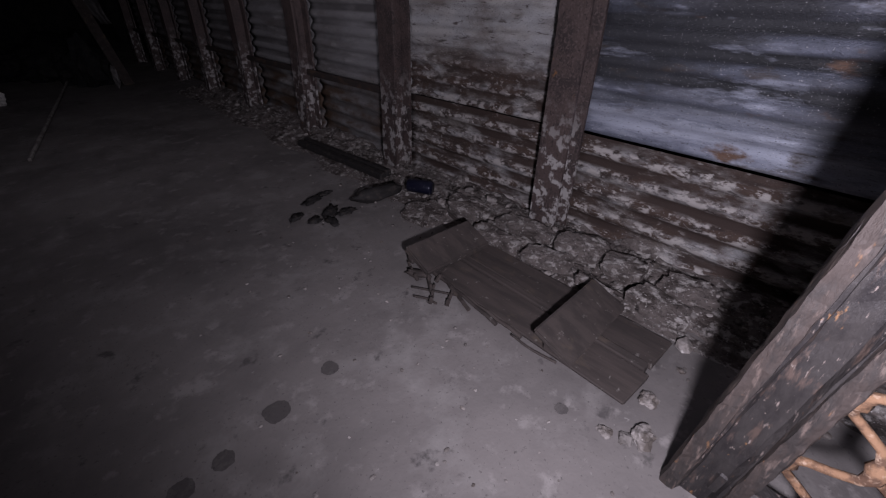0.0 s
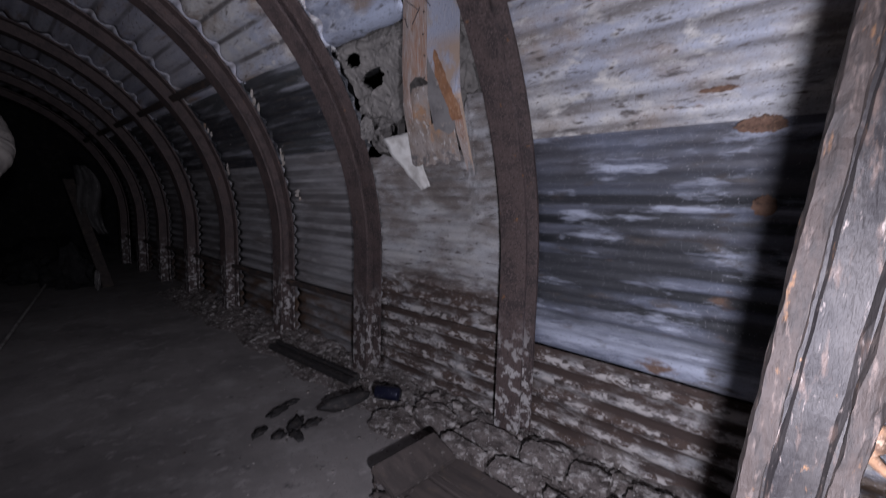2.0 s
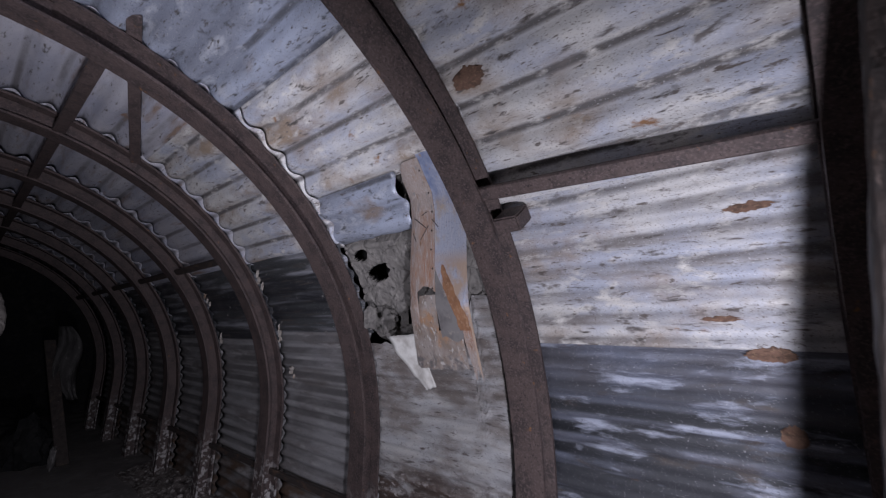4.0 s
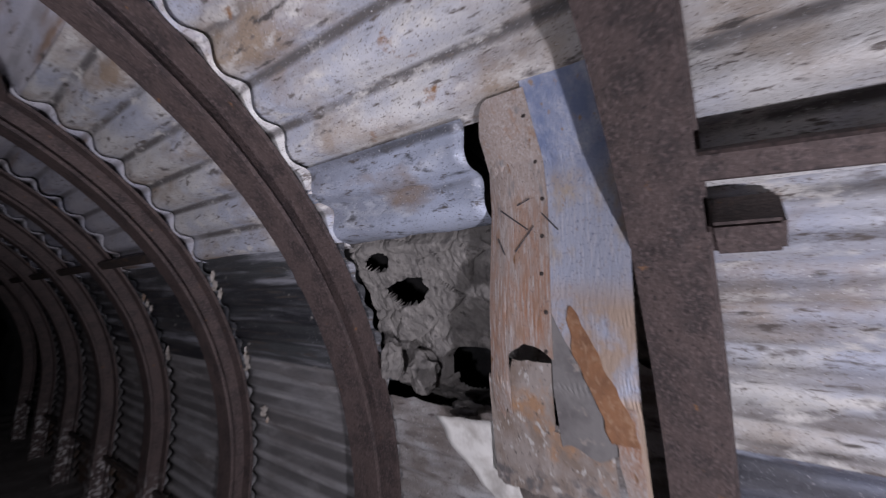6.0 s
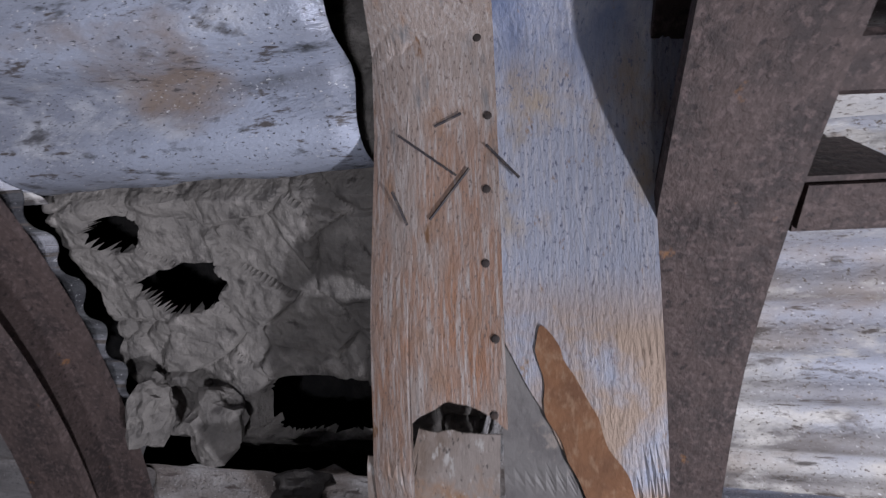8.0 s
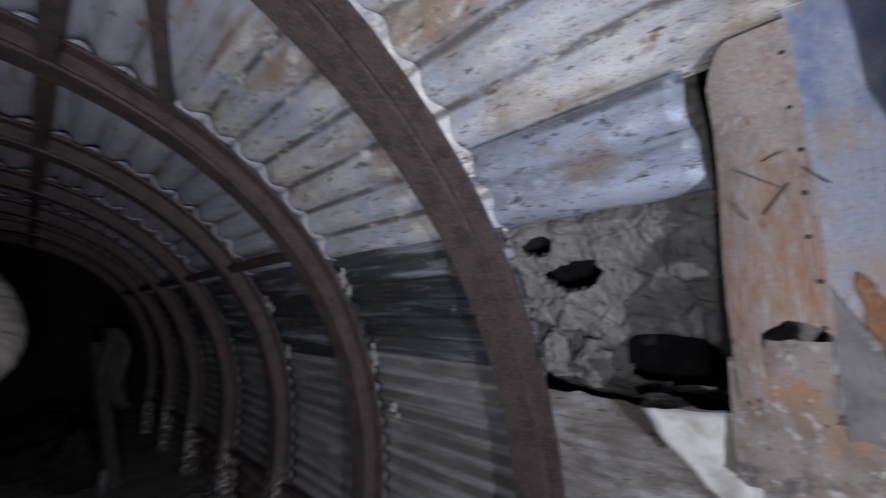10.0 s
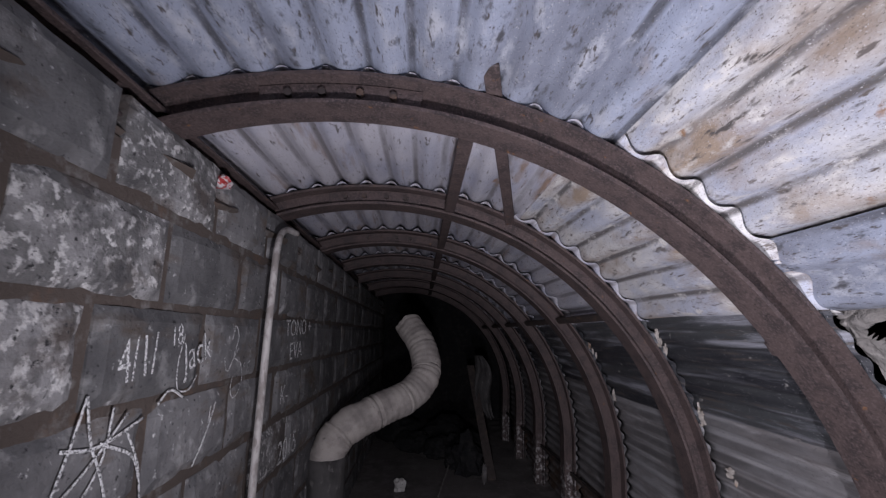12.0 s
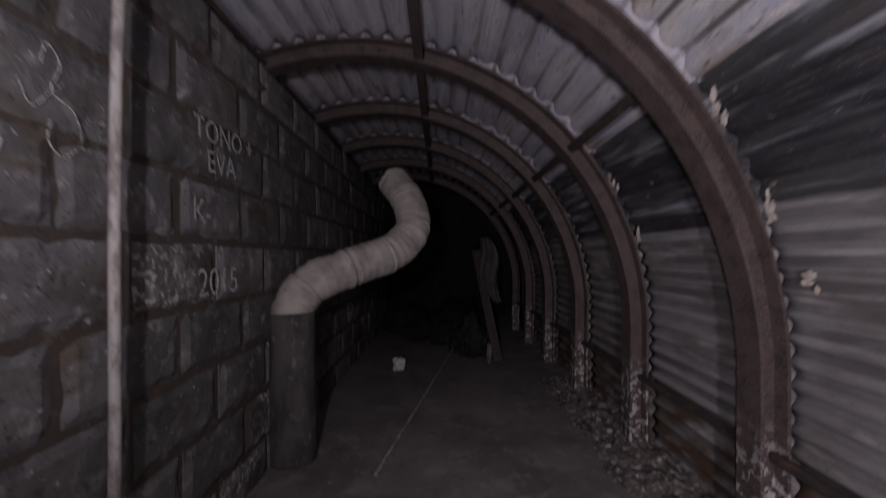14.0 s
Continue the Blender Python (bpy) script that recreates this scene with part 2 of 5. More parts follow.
m_steel = mat("rusty_arch_steel", (0.098, 0.073, 0.068), [
    ((0.058, 0.046, 0.045), (14, 14, 14), 0.45, 0.60, 6, 41.0),
    ((0.140, 0.105, 0.100), (140, 140, 140), 0.50, 0.64, 5, 42.0),
    ((0.045, 0.035, 0.035), (110, 110, 110), 0.57, 0.66, 5, 45.0),
    ((0.26, 0.13, 0.055), (26, 26, 26), 0.66, 0.73, 8, 43.0),
    ((0.46, 0.44, 0.43), (26, 26, 26), 0.51, 0.58, 8, 44.0, (-0.2, -0.1, 0.30, 0.52)),
], rough=0.62, metal=0.3, bump=[((140, 140, 140), 0.6, 0.003), ((30, 30, 30), 0.4, 0.006)], rand=0.06)
m_steel_dark = mat("dark_bar_steel", (0.055, 0.045, 0.042), [
    ((0.12, 0.08, 0.06), (30, 12, 30), 0.52, 0.66, 5, 51.0)], rough=0.65, metal=0.3, bump=[((120, 60, 120), 0.3, 0.002)])
m_floor = mat("dusty_concrete", (0.215, 0.198, 0.190), [
    ((0.155, 0.143, 0.138), (2.2, 2.2, 2.2), 0.42, 0.62, 6, 61.0),
    ((0.27, 0.255, 0.245), (6, 6, 6), 0.52, 0.68, 7, 62.0),
    ((0.29, 0.27, 0.26), (15, 15, 15), 0.58, 0.68, 8, 67.0),
    ((0.10, 0.092, 0.09), (16, 16, 16), 0.62, 0.71, 8, 63.0),
    ((0.13, 0.12, 0.115), (130, 130, 130), 0.63, 0.69, 3, 66.0),
    ((0.34, 0.32, 0.31), (60, 60, 60), 0.69, 0.75, 4, 64.0),
], rough=0.68, spec=0.45, rvar=0.16, bump=[((160, 160, 160), 0.22, 0.002), ((30, 30, 30), 0.2, 0.005), ((5, 5, 5), 0.3, 0.02)])
m_stain = mat("oily_stain", (0.100, 0.091, 0.089), [((0.135, 0.124, 0.119), (40, 40, 40), 0.48, 0.62, 6, 65.0), ((0.07, 0.064, 0.063), (130, 130, 130), 0.58, 0.66, 3, 66.0)], rough=0.6)
m_block = mat("concrete_block", (0.165, 0.163, 0.162), [
    ((0.095, 0.094, 0.095), (5, 5, 5), 0.42, 0.60, 8, 71.0),
    ((0.28, 0.278, 0.272), (12, 12, 12), 0.55, 0.68, 6, 72.0),
    ((0.52, 0.52, 0.51), (42, 42, 42), 0.64, 0.70, 7, 73.0),
    ((0.11, 0.085, 0.065), (4, 4, 9), 0.54, 0.70, 5, 74.0),
    ((0.030, 0.030, 0.032), (60, 60, 60), 0.62, 0.72, 3, 75.0),
], rough=0.85, bump=[((120, 120, 120), 0.6, 0.004), ((18, 18, 18), 0.5, 0.012)], rand=0.28)
m_block_lime = mat("limed_concrete_block", (0.16, 0.157, 0.153), [
    ((0.30, 0.295, 0.29), (9, 9, 9), 0.46, 0.60, 6, 76.0),
    ((0.62, 0.61, 0.59), (34, 34, 34), 0.52, 0.60, 9, 77.0),
    ((0.10, 0.085, 0.075), (3.5, 3.5, 5), 0.50, 0.60, 7, 80.0),
    ((0.08, 0.078, 0.078), (7, 7, 7), 0.52, 0.66, 6, 78.0),
    ((0.035, 0.035, 0.036), (60, 60, 60), 0.60, 0.68, 4, 79.0),
], rough=0.88, bump=[((120, 120, 120), 0.7, 0.005), ((18, 18, 18), 0.6, 0.014)], rand=0.1)
m_mortar = mat("mortar", (0.085, 0.068, 0.057), [
    ((0.16, 0.15, 0.14), (20, 20, 20), 0.55, 0.68, 6, 81.0),
    ((0.13, 0.085, 0.06), (9, 9, 9), 0.58, 0.70, 5, 82.0)], rough=0.9, bump=[((60, 60, 60), 0.7, 0.006)])
m_chalk = mat("chalk", (0.72, 0.72, 0.71), [((0.13, 0.13, 0.13), (150, 150, 150), 0.49, 0.56, 5, 85.0)], rough=0.95, bump=[((120, 120, 120), 0.4, 0.002)])
m_rock = mat("shale_rock", (0.19, 0.178, 0.165), [
    ((0.13, 0.122, 0.115), (14, 14, 20), 0.44, 0.62, 7, 91.0),
    ((0.31, 0.29, 0.27), (16, 16, 16), 0.56, 0.70, 6, 92.0),
    ((0.055, 0.05, 0.048), (26, 26, 26), 0.60, 0.70, 5, 93.0),
], rough=0.9, bump=[((34, 34, 34), 0.9, 0.012), ((110, 110, 110), 0.4, 0.004)])
# near-black colour stands in for darkness behind gaps and far down the tunnel
m_void = mat("unlit_black", (0.012, 0.012, 0.013), [((0.03, 0.028, 0.027), (12, 12, 12), 0.5, 0.7, 5, 95.0)], rough=0.9, bump=[((14, 14, 14), 0.8, 0.02)])
m_plate_brown = mat("rust_bloomed_plate", (0.33, 0.275, 0.245), [
    ((0.34, 0.185, 0.115), (14, 14, 6), 0.40, 0.60, 7, 101.0, (1.0, 1.2, 1.58, 1.72)),
    ((0.43, 0.385, 0.365), (260, 260, 22), 0.47, 0.64, 8, 102.0),
    ((0.30, 0.19, 0.13), (34, 34, 14), 0.56, 0.70, 7, 106.0),
    ((0.17, 0.13, 0.115), (300, 300, 160), 0.57, 0.68, 5, 105.0),
    ((0.20, 0.11, 0.06), (60, 60, 22), 0.64, 0.72, 4, 103.0),
    ((0.22, 0.21, 0.21), (34, 34, 9), 0.60, 0.70, 5, 104.0, (1.6, 1.68, 2.2, 2.3)),
], rough=0.62, metal=0.12, bump=[((170, 170, 40), 0.6, 0.003), ((330, 330, 200), 0.5, 0.002), ((20, 20, 8), 0.25, 0.004)])
m_plate_blue = mat("blue_grey_plate", (0.37, 0.395, 0.48), [
    ((0.47, 0.47, 0.52), (260, 260, 22), 0.47, 0.64, 8, 111.0),
    ((0.40, 0.33, 0.26), (12, 12, 7), 0.50, 0.62, 6, 112.0, (1.5, 1.58, 1.70, 1.78)),
    ((0.15, 0.16, 0.22), (300, 300, 160), 0.57, 0.68, 5, 113.0),
    ((0.17, 0.21, 0.33), (14, 14, 5), 0.40, 0.60, 6, 117.0, (1.66, 1.76, 2.2, 2.3)),
    ((0.30, 0.21, 0.14), (60, 60, 34), 0.62, 0.70, 6, 115.0),
    ((0.42, 0.32, 0.25), (9, 9, 9), 0.40, 0.54, 6, 114.0, (1.0, 1.1, 1.46, 1.52)),
], rough=0.55, metal=0.15, bump=[((170, 170, 40), 0.6, 0.003), ((330, 330, 200), 0.5, 0.002), ((20, 20, 8), 0.25, 0.004)])
m_plate_grey = mat("bare_grey_plate", (0.22, 0.21, 0.205), [
    ((0.15, 0.14, 0.14), (16, 16, 16), 0.44, 0.62, 6, 121.0),
    ((0.34, 0.30, 0.27), (40, 40, 40), 0.60, 0.70, 5, 122.0)], rough=0.6, metal=0.15, bump=[((90, 90, 90), 0.4, 0.003)])
m_rust_bright = mat("orange_rust", (0.27, 0.135, 0.07), [
    ((0.20, 0.10, 0.055), (24, 24, 24), 0.45, 0.62, 6, 125.0),
    ((0.34, 0.21, 0.13), (110, 110, 60), 0.52, 0.66, 5, 126.0)], rough=0.85, bump=[((90, 90, 90), 0.6, 0.003)])
m_scab = mat("rust_scab", (0.17, 0.10, 0.07), [
    ((0.10, 0.062, 0.045), (40, 30, 40), 0.46, 0.60, 6, 129.0),
    ((0.25, 0.155, 0.10), (120, 120, 120), 0.54, 0.66, 4, 130.0)], rough=0.85, bump=[((150, 150, 150), 0.7, 0.003)])
m_mesh_rust = mat("flaking_orange_rust", (0.27, 0.155, 0.09), [
    ((0.11, 0.062, 0.040), (40, 40, 40), 0.44, 0.56, 8, 127.0),
    ((0.46, 0.33, 0.24), (70, 70, 70), 0.55, 0.68, 4, 128.0)], rough=0.85, bump=[((120, 120, 120), 0.7, 0.003)])
m_plaster = mat("limey_crust", (0.46, 0.42, 0.38), [
    ((0.30, 0.26, 0.22), (22, 22, 22), 0.45, 0.62, 6, 131.0),
    ((0.60, 0.57, 0.53), (60, 60, 60), 0.56, 0.68, 4, 132.0),
    ((0.33, 0.19, 0.11), (12, 12, 12), 0.58, 0.70, 5, 133.0)], rough=0.85, bump=[((80, 80, 80), 0.6, 0.004)])
m_crust = mat("dirty_plate_crust", (0.30, 0.262, 0.238), [
    ((0.21, 0.165, 0.135), (14, 14, 9), 0.44, 0.60, 7, 231.0),
    ((0.33, 0.20, 0.12), (11, 11, 8), 0.56, 0.66, 7, 232.0),
    ((0.46, 0.44, 0.42), (70, 70, 40), 0.57, 0.66, 6, 233.0),
    ((0.10, 0.085, 0.08), (130, 130, 90), 0.60, 0.67, 5, 234.0),
    ((0.13, 0.12, 0.12), (30, 30, 30), 0.50, 0.62, 6, 235.0, (0.9, 1.0, 1.13, 1.17))], rough=0.8, bump=[((120, 120, 80), 0.5, 0.003), ((26, 26, 20), 0.4, 0.006)])
m_white = mat("dirty_white_plastic", (0.62, 0.61, 0.58), [
    ((0.42, 0.40, 0.37), (14, 14, 14), 0.48, 0.66, 6, 135.0)], rough=0.55, bump=[((30, 30, 30), 0.3, 0.004)])
m_duct = mat("dusty_duct_fabric", (0.42, 0.385, 0.35), [
    ((0.28, 0.255, 0.235), (7, 7, 7), 0.44, 0.62, 6, 141.0),
    ((0.17, 0.155, 0.145), (24, 24, 24), 0.62, 0.74, 5, 142.0)], rough=0.8, bump=[((40, 40, 40), 0.4, 0.006)])
# dirty grey darkened to put the weak light into the colour
m_riser = mat("dimmed_grey", (0.082, 0.078, 0.076), [
    ((0.045, 0.043, 0.042), (9, 9, 5), 0.44, 0.60, 6, 241.0),
    ((0.15, 0.142, 0.136), (26, 26, 14), 0.58, 0.68, 6, 242.0)], rough=0.85, bump=[((40, 40, 30), 0.5, 0.006)])
m_pipe = mat("whitewashed_conduit", (0.42, 0.40, 0.38), [
    ((0.22, 0.20, 0.185), (30, 30, 12), 0.44, 0.60, 6, 145.0)], rough=0.65, bump=[((90, 90, 40), 0.4, 0.002)])
m_board = mat("damp_board", (0.068, 0.055, 0.050), [
    ((0.046, 0.038, 0.035), (30, 4, 30), 0.42, 0.60, 6, 151.0),
    ((0.12, 0.092, 0.066), (9, 5, 9), 0.58, 0.72, 6, 152.0),
    ((0.20, 0.185, 0.17), (50, 50, 50), 0.64, 0.71, 5, 153.0)], rough=0.85, bump=[((80, 9, 80), 0.35, 0.003)], rand=0.15)
m_debris = mat("wall_rubble", (0.32, 0.295, 0.28), [
    ((0.10, 0.085, 0.075), (20, 20, 20), 0.42, 0.60, 6, 155.0),
    ((0.48, 0.46, 0.44), (40, 40, 40), 0.60, 0.68, 5, 156.0)], rough=0.9, bump=[((90, 90, 90), 0.6, 0.004)], rand=0.5)
m_dirt = mat("rusty_dirt", (0.165, 0.142, 0.132), [
    ((0.060, 0.048, 0.043), (14, 9, 14), 0.48, 0.62, 7, 157.0),
    ((0.42, 0.395, 0.375), (30, 24, 30), 0.53, 0.62, 7, 159.0),
    ((0.55, 0.53, 0.51), (110, 110, 110), 0.62, 0.67, 4, 160.0),
    ((0.04, 0.035, 0.033), (120, 120, 120), 0.60, 0.66, 4, 168.0)], rough=0.9, bump=[((110, 110, 110), 0.8, 0.006), ((34, 34, 34), 0.6, 0.014)])
m_black = mat("black_litter", (0.022, 0.020, 0.020), [((0.06, 0.05, 0.045), (40, 40, 40), 0.5, 0.7, 5, 158.0)], rough=0.75, bump=[((60, 60, 60), 0.5, 0.004)])
m_stile = mat("peeling_rusty_frame", (0.047, 0.042, 0.041), [
    ((0.024, 0.021, 0.022), (20, 20, 7), 0.42, 0.60, 6, 161.0),
    ((0.10, 0.072, 0.061), (70, 70, 16), 0.56, 0.66, 8, 162.0),
    ((0.26, 0.215, 0.195), (150, 150, 40), 0.62, 0.69, 6, 163.0),
    ((0.26, 0.14, 0.07), (60, 60, 26), 0.65, 0.71, 6, 169.0)], rough=0.55, metal=0.2, bump=[((100, 100, 30), 0.7, 0.004), ((26, 26, 9), 0.5, 0.008)])
m_stile_edge = mat("flaking_frame_edge", (0.060, 0.047, 0.042), [
    ((0.042, 0.036, 0.034), (50, 50, 14), 0.46, 0.60, 7, 261.0),
    ((0.15, 0.115, 0.10), (120, 120, 22), 0.56, 0.68, 7, 262.0),
    ((0.20, 0.11, 0.06), (60, 60, 20), 0.63, 0.70, 6, 263.0)], rough=0.7, metal=0.1, bump=[((120, 120, 40), 0.8, 0.004), ((30, 30, 12), 0.5, 0.008)])
m_blue_can = mat("dark_blue_tin", (0.012, 0.013, 0.030), [((0.10, 0.10, 0.12), (60, 60, 60), 0.6, 0.7, 4, 165.0)], rough=0.35, metal=0.3)
m_red = mat("red_white_wrapper", (0.50, 0.46, 0.46), [((0.35, 0.03, 0.03), (60, 60, 60), 0.48, 0.52, 2, 166.0)], rough=0.4)
m_mark = mat("scratched_line", (0.055, 0.05, 0.055), [((0.12, 0.10, 0.09), (150, 150, 150), 0.5, 0.65, 3, 167.0)], rough=0.7)


# ---- mesh helpers ----
def mesh_ob(name, bm, material, parent=None, label="", smooth=False):
    me = bpy.data.meshes.new(name)
    bm.normal_update()
    bm.to_mesh(me)
    bm.free()
    me.materials.append(material)
    if smooth:
        for p in me.polygons:
            p.use_smooth = True
    ob = new(name, me)
    if parent is not None:
        ob.parent = parent
    if label:
        ob["label"] = label
    return ob


def part(name, bm, material, parent, label="", smooth=False):
    return mesh_ob(name, bm, material, parent, label, smooth)


def thing(name, label, category, group="", kind=""):
    return tagged(new(name), label, category, group, kind)


def grid_solid(bm, rows, thick):
    """rows: a grid of (point, normal); a skin on both sides and a rim."""
    n, m = len(rows), len(rows[0])
    top = [[bm.verts.new(p) for p, _ in r] for r in rows]
    bot = [[bm.verts.new(p - nn * thick) for p, nn in r] for r in rows]
    for i in range(n - 1):
        for j in range(m - 1):
            bm.faces.new((top[i][j], top[i + 1][j], top[i + 1][j + 1], top[i][j + 1]))
            bm.faces.new((bot[i][j], bot[i][j + 1], bot[i + 1][j + 1], bot[i + 1][j]))
    for i in range(n - 1):
        for j in (0, m - 1):
            bm.faces.new((top[i][j], bot[i][j], bot[i + 1][j], top[i + 1][j]))
    for j in range(m - 1):
        for i in (0, n - 1):
            bm.faces.new((top[i][j], top[i][j + 1], bot[i][j + 1], bot[i][j]))
    bmesh.ops.recalc_face_normals(bm, faces=bm.faces)


def box(bm, lo, hi, bev=0.004, seg=1, m=None, jit=0.0):
    r = bmesh.ops.create_cube(bm, size=1)
    vs = r["verts"]
    for v in vs:
        v.co = Vector([lo[k] + (v.co[k] + 0.5) * (hi[k] - lo[k]) for k in range(3)])
        if jit:
            v.co += Vector([random.uniform(-jit, jit) for _ in range(3)])
    if bev:
        es = list({e for v in vs for e in v.link_edges})
        g = bmesh.ops.bevel(bm, geom=es, offset=bev, segments=seg, affect="EDGES", clamp_overlap=True)
        vs = list({v for f in g["faces"] for v in f.verts} | {v for v in vs if v.is_valid})
    if m is not None:
        for v in vs:
            v.co = m @ v.co
    return vs


def tube(bm, pts, rad, seg=10, rings=None, cap=True):
    """A round tube through pts; rad is a number or one per point."""
    pts = [Vector(p) for p in pts]
    prev = None
    loops = []
    up = Vector((0.13, 0.27, 0.95))
    for i, p in enumerate(pts):
        d = (pts[min(i + 1, len(pts) - 1)] - pts[max(i - 1, 0)]).normalized()
        if prev is None:
            u = d.cross(up).normalized()
        else:
            u = (prev - d * prev.dot(d)).normalized()
        prev = u
        w = d.cross(u)
        r = rad[i] if isinstance(rad, (list, tuple)) else rad
        loops.append([bm.verts.new(p + (u * math.cos(2 * math.pi * k / seg) + w * math.sin(2 * math.pi * k / seg)) * r) for k in range(seg)])
    for a, b in zip(loops, loops[1:]):
        for k in range(seg):
            bm.faces.new((a[k], a[(k + 1) % seg], b[(k + 1) % seg], b[k]))
    if cap:
        bm.faces.new(loops[0][::-1])
        bm.faces.new(loops[-1])
    return loops


def smooth_path(pts, n):
    """Catmull-Rom through pts."""
    pts = [Vector(p) for p in pts]
    q = [2 * pts[0] - pts[1]] + pts + [2 * pts[-1] - pts[-2]]
    out = []
    for i in range(1, len(q) - 2):
        for k in range(n):
            t = k / n
            out.append(0.5 * (2 * q[i] + (q[i + 1] - q[i - 1]) * t + (2 * q[i - 1] - 5 * q[i] + 4 * q[i + 1] - q[i + 2]) * t * t
                              + (3 * q[i] - q[i - 1] - 3 * q[i + 1] + q[i + 2]) * t ** 3))
    out.append(pts[-1])
    return out


def rough_lump(bm, c, size, seed, sub=2, amp=0.35, flat=1.0):
    r = bmesh.ops.create_icosphere(bm, subdivisions=sub, radius=1)
    for v in r["verts"]:
        n = noise.noise(v.co * 1.7 + Vector((seed * 3.3, seed, 0))) + 0.5 * noise.noise(v.co * 4 + Vector((seed, 0, seed)))
        k = 1 + amp * n
        v.co = Vector((v.co.x * size[0] * k, v.co.y * size[1] * k, v.co.z * size[2] * k * flat)) + Vector(c)
    return r["verts"]


# ---- floor ----
def floor_z(x, y):
    h = 0.006 * noise.noise(Vector((x * 2.1, y * 2.1, 0))) + 0.002 * noise.noise(Vector((x * 9, y * 9, 3)))
    return h + 0.02 * max(0.0, (x - 0.82) / 0.3) * (0.5 + noise.noise(Vector((x * 8, y * 5, 7))))


bm = bmesh.new()
nx, ny = 88, 220
vs = [[None] * (ny + 1) for _ in range(nx + 1)]
for i in range(nx + 1):
    for j in range(ny + 1):
        x, y = -1.5 + 2.75 * i / nx, -3.0 + 11.0 * j / ny
        vs[i][j] = bm.verts.new((x, y, floor_z(x, y)))
for i in range(nx):
    for j in range(ny):
        bm.faces.new((vs[i][j], vs[i + 1][j], vs[i + 1][j + 1], vs[i][j + 1]))
floor = tagged(mesh_ob("floor", bm, m_floor, smooth=True), "dusty grey concrete tunnel floor with dark round stains", "floor", kind="structure")
for sx, sy, sr in ((-0.281, -0.078, 0.026), (-0.147, -0.044, 0.036), (0.009, -0.018, 0.026), (-0.364, -0.085, 0.028), (0.33, -0.50, 0.018)):
    bm = bmesh.new()
    ring = []
    for k in range(44):
        a = 2 * math.pi * k / 44
        r = 0.84 * sr * (1 + 0.22 * noise.noise(Vector((math.cos(a) * 1.3 + sx * 9, math.sin(a) * 1.3, sy * 5))) + 0.12 * noise.noise(Vector((math.cos(a) * 6 + sx * 9, math.sin(a) * 6, sy * 5))))
        px, py = sx + r * math.cos(a) * 1.05, sy + r * math.sin(a)
        ring.append(bm.verts.new((px, py, floor_z(px, py) + 0.0014)))
    bm.faces.new(ring)
    part("stain", bm, m_stain, floor, "dark round oily stain on the concrete")

# ---- corrugated lining, sheet by sheet ----
lining = thing("wall_lining", "curved corrugated iron sheets lining the tunnel behind steel arches", "wall", kind="structure")
PITCH, AMP = 0.0745, 0.0095        # three-inch sheets
WIDE, DEEP = 0.115, 0.0175         # five-inch sheets overhead


def sheet_r(s, y, ya, yb, lift, far_lift, seed, pitch, amp):
    """Radius of a corrugated sheet's face."""
    w = math.cos(2 * math.pi * s / pitch)
    w = math.copysign(abs(w) ** 0.75, w) if pitch < 0.1 else 2 * abs(math.cos(math.pi * s / pitch)) ** 2.8 - 1
    dent = 0.005 * noise.noise(Vector((s * 3, y * 3, seed))) + 0.0025 * noise.noise(Vector((s * 16, y * 5, seed)))
    return RS + amp * w + lift + far_lift * (y - ya) / (yb - ya) + dent


def sheet(y0, y1, s0, s1, material, lift=0.0, far_lift=0.018, label="", seed=0, ny=10, pitch=PITCH, amp=AMP, ref=None, fine=1):
    """One corrugated sheet between y0 and y1 and the ways s0 and s1 up the arch (numbers or functions of y)."""
    f0 = s0 if callable(s0) else (lambda y: s0)
    f1 = s1 if callable(s1) else (lambda y: s1)
    a, b = min(f0(y0), f0(y1)), max(f1(y0), f1(y1))
    ya, yb = ref or (y0, y1)
    ns = max(8, int((b - a) / pitch * 10 * fine))
    rows = []
    for j in range(ny + 1):
        y = y0 + (y1 - y0) * j / ny
        row = []
        for i in range(ns + 1):
            s = f0(y) + (f1(y) - f0(y)) * i / ns
            edge = 0.006 * noise.noise(Vector((s * 6, seed, 3))) * (j in (0, ny))
            r = sheet_r(s, y, ya, yb, lift, far_lift, seed, pitch, amp)
            (x, z), nn = arch(s, r)
            row.append((Vector((x, y + edge, z)), Vector((nn[0], 0, nn[1]))))
        rows.append(row)
    bm = bmesh.new()
    grid_solid(bm, rows, -0.0014)
    return part("corrugated_sheet", bm, material, lining, label, smooth=True)


SEND = CZ + R * radians(128)
S_LAP = 0.39
S_HB, S_HT = s_at_z(1.19), s_at_z(1.635)
S_TOP = CZ + R * radians(60.4)


def jag(base, amp, fr, seed):
    return lambda y: base + amp * noise.noise(Vector((y * fr, seed, 0.5))) + 0.4 * amp * noise.noise(Vector((y * fr * 3.1, seed, 2.5)))


def bay(k):
    return (k - 1) * S - 0.068, k * S + 0.03


